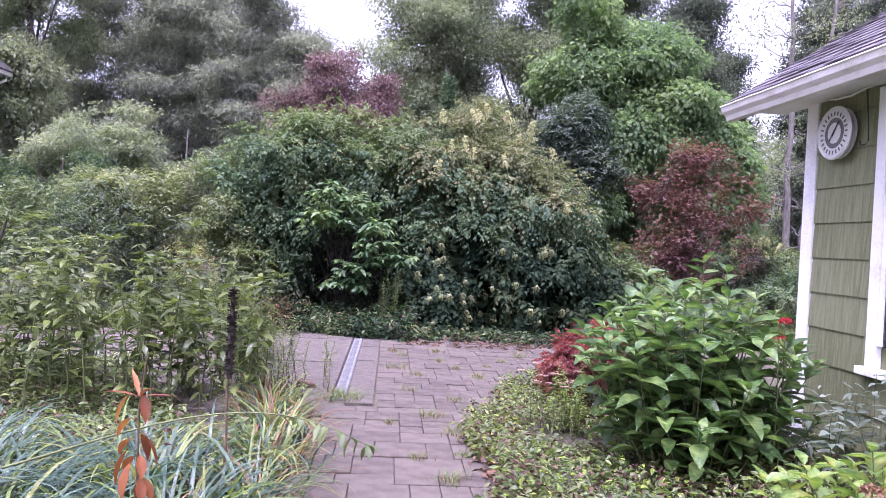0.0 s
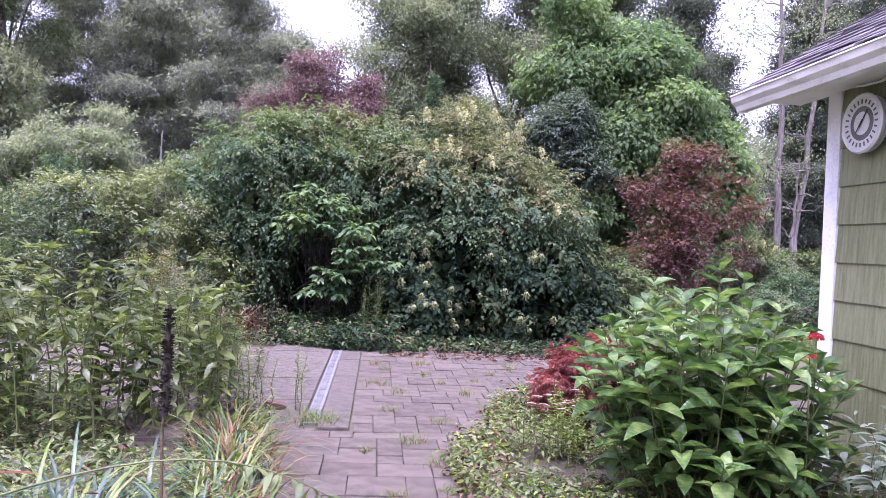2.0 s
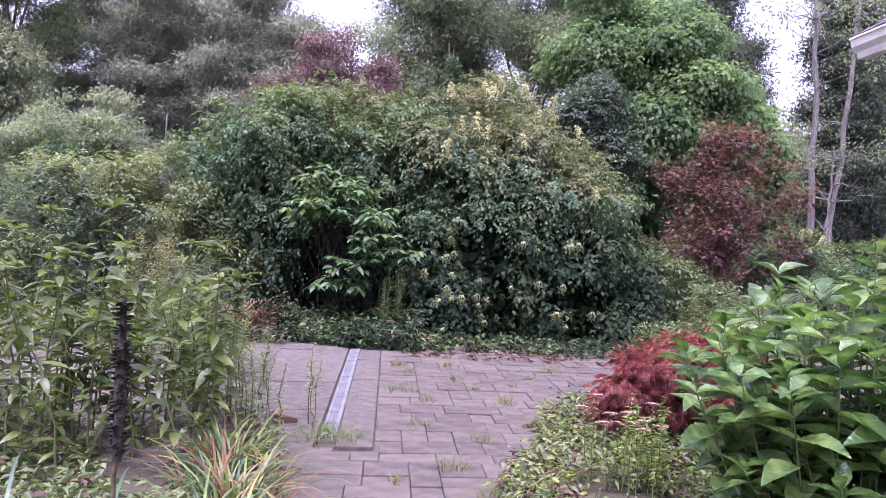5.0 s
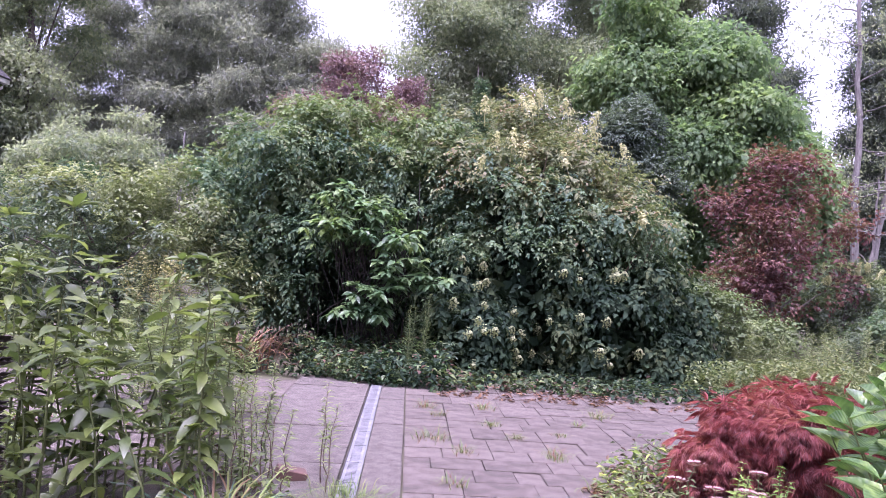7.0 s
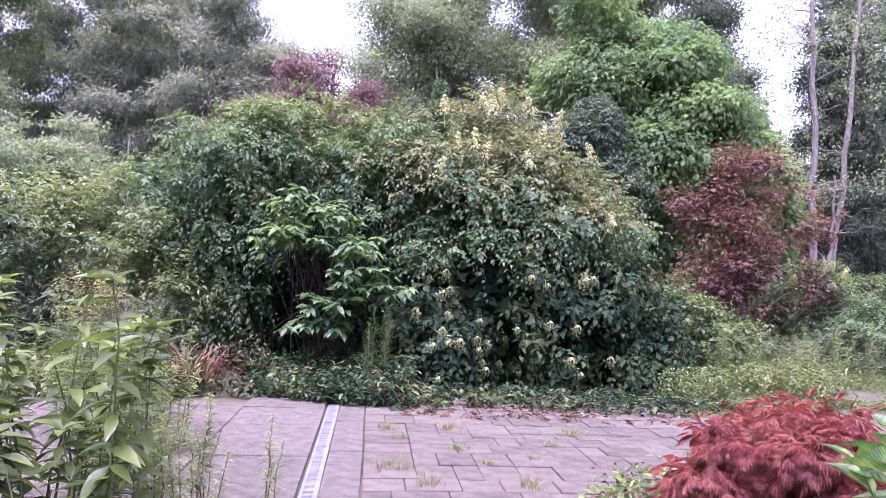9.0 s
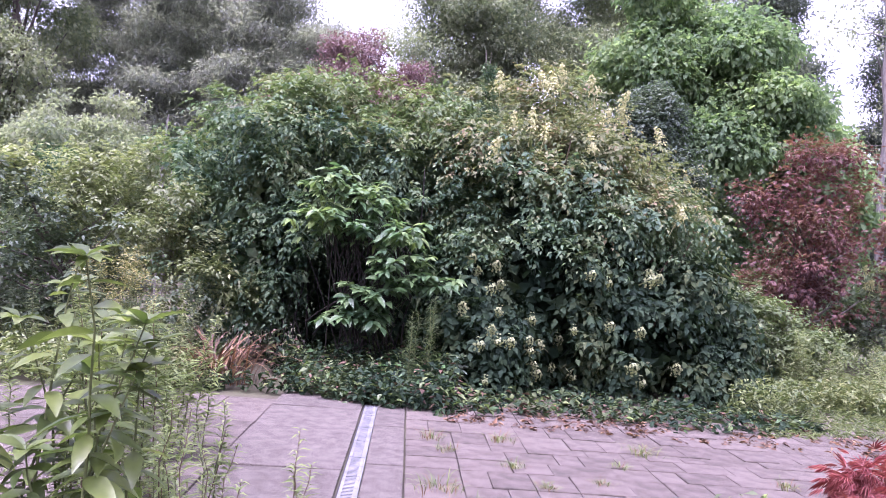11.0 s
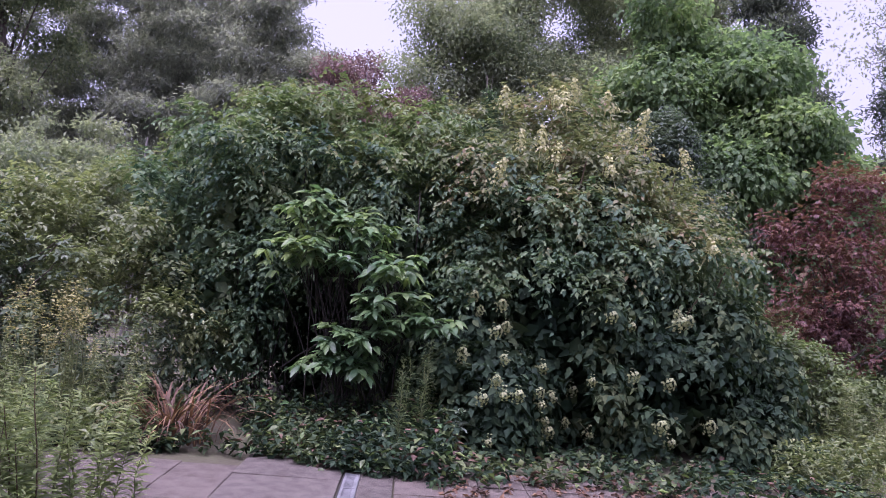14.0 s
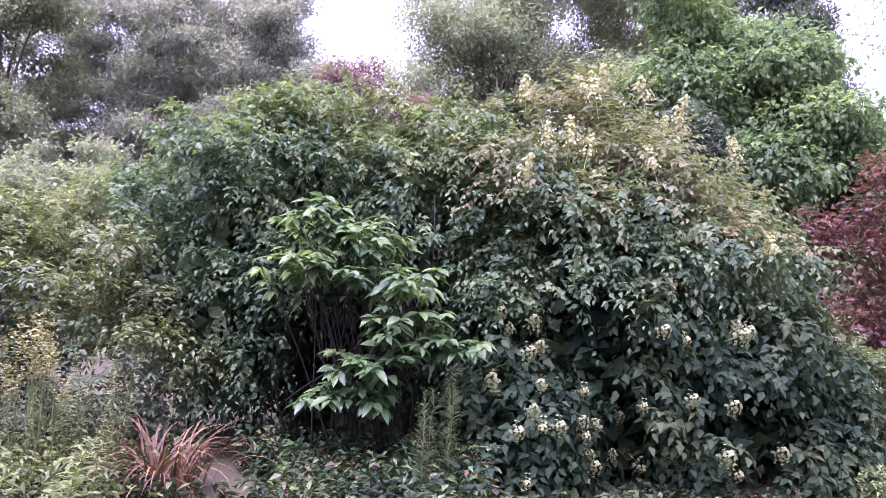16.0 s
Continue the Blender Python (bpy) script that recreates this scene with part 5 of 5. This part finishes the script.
# ---- right bed ----
def make_hydrangea(name, label, x, y, n_stems, hmax, rad, leaf, seed, L):
    """Mop-head hydrangea: every large leaf is a piece of its own on shared blades."""
    e = thing(name, label, "shrub", x, y)
    g = np.random.default_rng(seed)
    st = Soup()
    kinds = []
    for k in range(6):
        s = Soup()
        blades(s, np.zeros((1, 3)), np.array([[1.0, 0, 0]]), np.array([[0, 0, 1.0]]), 1.0, 0.44 + 0.035 * k, 0.30 + 0.05 * k, 0.08 + 0.05 * k, fine=True)
        kinds.append(s.mesh("leaf", [leaf], True))
    for i in range(n_stems):
        a = i * 2.4
        rr = rad * math.sqrt((i + 0.5) / n_stems)
        h = hmax * (1 - 0.42 * (rr / rad) ** 2) * g.uniform(0.82, 1.05)
        tip = np.array([rr * math.cos(a), rr * math.sin(a), h])
        q = np.linspace(0, 1, 6)[:, None]
        pts = np.array([0.5 * rr * math.cos(a), 0.5 * rr * math.sin(a), -0.03]) * (1 - q) + tip * q + np.array([0, 0, 0.08]) * q * (1 - q)
        st = Soup()
        tube(st, pts, 0.006 * (1 - 0.5 * q[:, 0]), 5)
        st.part("stem", [M_STEM], e)
        for j in range(7):
            qq = 1 - (0.0, 0.05, 0.13, 0.24, 0.37, 0.5, 0.64)[j]
            c = np.array([np.interp(qq, q[:, 0], pts[:, m]) for m in range(3)])
            for k in range(2):
                az = j * 1.571 + k * 3.1416 + i + g.normal() * 0.2
                d = Vector((math.cos(az), math.sin(az), 0.75 - 0.16 * min(j, 4) + g.normal() * 0.26))
                size = L * (0.62 + 0.12 * min(j, 3)) * g.uniform(0.75, 1.15)
                ob = new("leaf", kinds[g.integers(0, 6)])
                ob.parent = e
                xax = d.normalized()
                zax = (Vector((g.normal() * 0.2, g.normal() * 0.2, 1.0)) - xax * xax.z).normalized()
                yax = zax.cross(xax)
                rot = Matrix((xax, yax, zax)).transposed()
                ob.matrix_basis = Matrix.LocRotScale(Vector(c), rot.to_quaternion(), (size, size, size))
    return e


make_hydrangea("mophead_hydrangea", "large hydrangea bush with broad glossy green leaves", 1.95, 5.25, 62, 1.52, 0.86, L_HYD, 301, 0.235)
make_hydrangea("mophead_hydrangea", "low hydrangea shoots with broad dark leaves", 2.0, 5.1, 30, 0.85, 0.82, L_HYD, 303, 0.2)
make_hydrangea("mophead_hydrangea", "lime green hydrangea with turning leaves by the house", 2.1, 2.9, 30, 0.80, 0.66, L_LIMEHYD, 302, 0.17)


def weeds(name, label, x0, x1, y0, y1, n, h, L, W, mats, probs, seed, keep=None, low=None):
    """Low mixed growth covering a patch of ground."""
    e = thing(name, label, "weeds", (x0 + x1) / 2, (y0 + y1) / 2, 0, kind="stuff")
    g = np.random.default_rng(seed)
    s = Soup()
    p = np.stack([g.uniform(x0, x1, n), g.uniform(y0, y1, n), np.zeros(n)], 1)
    if keep is not None:
        p = p[keep(p[:, 0], p[:, 1])]
    p = p[ripple(p, 2.2, seed) > -0.75]
    top = h * (0.35 + 0.65 * g.random(len(p))) * (0.75 + 0.45 * ripple(p, 1.4, seed + 1))
    if low is not None:
        thin = g.random(len(p)) < np.where(p[:, 0] > -0.3, 0.22, 1.0)
        p, top = p[thin], top[thin]
        top = top * low(p[:, 0])
    per = 7
    q = np.repeat(p, per, 0)
    k = len(q)
    hh = np.repeat(top, per) * np.tile(np.linspace(0.15, 1, per), len(p))
    q = q + np.stack([g.normal(size=k) * 0.025, g.normal(size=k) * 0.025, np.maximum(hh, 0.012)], 1)
    az = g.uniform(0, 6.28, k)
    blades(s, q - np.array([(x0 + x1) / 2, (y0 + y1) / 2, 0]), np.stack([np.cos(az), np.sin(az), g.normal(size=k) * 0.4], 1), np.tile([0, 0, 1.0], (k, 1)) + g.normal(size=(k, 3)) * 0.35, L * g.uniform(0.6, 1.3, k), W * g.uniform(0.6, 1.3, k), 0.25, 0.3, g.choice(len(mats), k, p=probs), lite=True)
    s.part("growth", mats, e)
    return e


weeds("ground_cover", "mixed low weeds between path and hydrangea", 0.3, 3.0, 2.6, 8.4, 4200, 0.46, 0.062, 0.028, [L_WEED, L_LITTER, L_PALE, L_LIME], [0.36, 0.2, 0.28, 0.16], 401, lambda x, y: (x > 0.42 + 0.12 * np.sin(3 * y) + 0.45 * np.clip(y - 6.6, 0, 3)))
# mostly the darkened leaf, so the mound's shade is painted into this strip
weeds("ground_cover", "green weeds along the foot of the mound", -4.2, 3.6, 11.15, 13.2, 4600, 0.46, 0.09, 0.05, [L_WEED, L_HYDSHADE, L_BROAD, L_LITTER], [0.14, 0.74, 0.05, 0.07], 402, lambda x, y: y > 11.62 + 0.2 * np.sin(2 * x) - 0.25 * (x > -0.5) * (x < 2), lambda x: np.where(x > -0.3, 0.45, 1.0))
weeds("ground_cover", "weedy undergrowth in the left bed", -5.0, -0.85, 1.5, 8.6, 3200, 0.30, 0.07, 0.03, [L_WEED, L_STRAPY, L_PALE, L_LITTER], [0.5, 0.15, 0.25, 0.1], 403, lambda x, y: x < -0.95 - 0.06 * (y - 4) - 0.6 * np.clip(y - 7.0, 0, 2))
weeds("lawn", "rough green lawn beyond the patio", 2.8, 12.5, 10.6, 17.5, 9000, 0.10, 0.07, 0.012, [L_WEED, L_PALE], [0.5, 0.5], 404, lambda x, y: y > 11.4 + 0.35 * (x - 3))
weeds("ground_cover", "low green growth beyond the maple", 3.0, 5.5, 12.6, 15.5, 1800, 0.5, 0.08, 0.03, [L_PALE, L_WEED], [0.6, 0.4], 405)
weeds("ground_cover", "rank growth below the wild hedge", -9.0, -3.0, 11.3, 13.5, 2600, 0.6, 0.08, 0.035, [L_PALE, L_WEED], [0.5, 0.5], 406)
clump("dead_strap_clump", "collapsed clump of dead rusty strap leaves", -2.95, 12.2, 150, 0.15, 0.85, 0.028, 2.35, [L_DEAD, L_LITTER, L_LITTER, L_DEAD], 261)
stalks("goldenrod", "yellow flowering goldenrod clump by the hedge", "plant", -4.15, 11.9, ring(22, 0.3, 0.25, 262), g0.uniform(0.9, 1.45, 22), 0.05, 0.022, 0.012, L_GOLD, 263, 0.5, 0.78, 0.15, 0.005, per=3, clump=0.03)
stalks("tall_weed", "upright leafy weeds below the hedge", "plant", -4.0, 12.0, ring(26, 0.5, 0.3, 268), g0.uniform(0.7, 1.3, 26), 0.09, 0.02, 0.025, L_PALE, 269, 0.4, 0.1, 0.15, 0.005, per=3)
stalks("goldenrod", "pale feathery weeds at the paving corner", "plant", -3.2, 9.6, ring(14, 0.3, 0.3, 264), g0.uniform(0.5, 0.95, 14), 0.095, 0.019, 0.015, L_GOLDROD, 265, 0.5, 0.1, 0.2, 0.005, per=3)
stalks("feathery_weed", "feathery dark green weed at the mound foot", "plant", -0.75, 12.2, ring(5, 0.1, 0.1, 266), g0.uniform(0.8, 1.1, 5), 0.11, 0.006, 0.012, L_WEED, 267, 0.7, 0.05, 0.05, 0.005, per=3)
g1 = np.random.default_rng(77)
TUFTS = [(0.05, 6.5), (-0.12, 8.5), (0.35, 9.1), (0.15, 9.6), (-0.35, 9.9), (-0.2, 7.6), (0.6, 8.5), (1.0, 9.8), (-0.05, 5.2), (0.25, 5.9), (0.2, 4.7), (-0.5, 10.3), (1.6, 9.0), (0.3, 7.2), (1.7, 8.0), (-0.4, 8.9), (0.1, 10.4), (0.75, 9.3), (1.3, 10.3), (-0.3, 6.2), (2.2, 9.6), (-2.4, 9.3), (-3.3, 10.4), (0.05, 4.1), (0.3, 5.3), (0.8, 7.7)]
for i, (x, y) in enumerate(TUFTS):
    q = g1.uniform(0.6, 1.3)
    clump("joint_weed", "small tuft of grass in a paving joint", x, y, int(60 * q), 0.05 * q, 0.13 * q, 0.006, 2.6, [L_STRAPY, L_WEED, L_DEAD], 500 + i, 0.012, "weed")
clump("joint_weed", "spreading grass tuft on the border slab", -0.85, 7.15, 260, 0.12, 0.14, 0.007, 2.4, [L_STRAPY, L_WEED], 560, 0.012, "weed")

# ---- small plants of the right bed ----
e = stalks("stonecrop", "fading stonecrop with dull pink flower heads", "plant", 1.1, 6.3, ring(12, 0.2, 0.2, 601), g0.uniform(0.35, 0.55, 12), 0.05, 0.022, 0.03, L_PALE, 602, 0.3, 0.1, 0.15, 0.005, per=2)
M_PINK = leaf_mat("flower_dull_pink", [(0.22, 0.10, 0.10), (0.36, 0.2, 0.2), (0.45, 0.32, 0.3)], 0.2, 0.7, 6)
for o in list(e.children):
    if o.name.startswith("stem"):
        v = np.array([w.co for w in o.data.vertices])
        tip = v[np.argmax(v[:, 2])]
        a = g1.uniform(0, 6.28, 40)
        r = 0.045 * np.sqrt(g1.random(40))
        c = tip + np.stack([r * np.cos(a), r * np.sin(a), 0.01 - 4 * r * r], 1)
        head = Soup()
        blades(head, c, np.stack([np.cos(a), np.sin(a), 0.8 + 0 * a], 1), np.tile([0, 0, 1.0], (40, 1)), 0.016, 0.012, 0.2, 0.2)
        head.part("flower_head", [M_PINK], e, "dull pink flower head")
stalks("yellow_shrub", "small yellow-green shrub beside the red maple", "plant", 1.32, 6.25, ring(14, 0.12, 0.12, 603), g0.uniform(0.35, 0.62, 14), 0.055, 0.02, 0.022, L_LIME, 604, 0.4, 0.15, 0.15, 0.004, per=3)
stalks("tall_weed", "pale feathery tall weeds beyond the patio", "plant", 4.6, 13.9, ring(40, 0.6, 0.4, 605), g0.uniform(0.5, 1.0, 40), 0.11, 0.02, 0.03, L_PALE, 606, 0.6, 0.05, 0.2, 0.004, per=3)
stalks("tall_weed", "pale feathery tall weeds at the lawn edge", "plant", 6.2, 15.0, ring(34, 0.7, 0.4, 607), g0.uniform(0.5, 0.95, 34), 0.11, 0.02, 0.03, L_PALE, 608, 0.6, 0.05, 0.2, 0.004, per=3)
weeds("leaf_litter", "brown fallen leaves beside the path", 0.35, 1.2, 4.0, 8.3, 700, 0.03, 0.06, 0.035, [L_LITTER, L_DEAD], [0.6, 0.4], 609, lambda x, y: (x > 0.36 + 0.12 * np.sin(3 * y) + 0.45 * np.clip(y - 6.6, 0, 3)) & (x < 0.75 + 0.5 * np.clip(y - 6.6, 0, 3)))
weeds("leaf_litter", "brown fallen leaves along the mound foot", -0.4, 4.0, 10.9, 12.0, 170, 0.02, 0.06, 0.035, [L_LITTER, L_DEAD], [0.7, 0.3], 610)

stalks("variegated_plant", "silvery variegated plant beside the house wall", "plant", 2.8, 4.55, ring(12, 0.16, 0.16, 611), g0.uniform(0.55, 0.9, 12), 0.14, 0.05, 0.05, L_SILVER, 612, 0.2, 0.3, 0.3, 0.005, per=2)
stalks("pale_leaf_plant", "weed with pale silvery upturned leaves", "plant", -0.3, 12.55, [(0, 0), (0.05, 0.03)], [0.42, 0.3], 0.16, 0.085, 0.1, L_SILVER, 613, -0.2, 0.4, 0.2, 0.004, per=2)


def faded_head(x, y, z, mat, seed, size):
    e = tagged(new("faded_flower"), "withered brown hydrangea bloom among leaves", "flower")
    e.matrix_basis = pose(x, y, z)
    g = np.random.default_rng(seed)
    s = Soup()
    d = unit(g.normal(size=(90, 3)))
    d[:, 2] = np.abs(d[:, 2]) * 0.7
    blades(s, d * size * 0.6, d + g.normal(size=d.shape) * 0.4, d, size * 0.45, size * 0.36, 0.2, 0.3)
    s.part("petals", [mat], e)
    st = Soup()
    tube(st, [(0, 0, -z), (0.01, 0, -z * 0.5), (0, 0, 0.01)], 0.004, 5)
    st.part("stem", [M_STEM], e)


M_REDBLOOM = leaf_mat("petal_red", [(0.35, 0.03, 0.04), (0.5, 0.06, 0.07)], 0.3, 0.6, 6)
M_MAUVE = leaf_mat("petal_mauve_brown", [(0.12, 0.05, 0.05), (0.2, 0.09, 0.08)], 0.2, 0.7, 6)
faded_head(1.72, 2.55, 0.74, L_DEAD, 621, 0.05)
faded_head(1.92, 2.5, 0.72, M_MAUVE, 622, 0.05)
faded_head(2.42, 4.75, 1.18, M_REDBLOOM, 623, 0.05)
faded_head(2.36, 4.7, 1.08, M_REDBLOOM, 624, 0.045)

brick = tagged(new("loose_brick"), "old red brick lying at the paving edge", "brick")
brick.matrix_basis = pose(-1.28, 7.5, 0.03, 8, 14, 25)
block("body", (-0.1, 0.1, -0.05, 0.05, -0.03, 0.04), M_BRICKRED, brick, 0.006)
stalks("goldenrod", "bushy feathery goldenrod growing over paving", "plant", -2.4, 9.1, ring(12, 0.17, 0.17, 631), g0.uniform(0.6, 1.02, 12), 0.095, 0.019, 0.014, L_GOLDROD, 632, 0.5, 0.1, 0.2, 0.005, per=3)
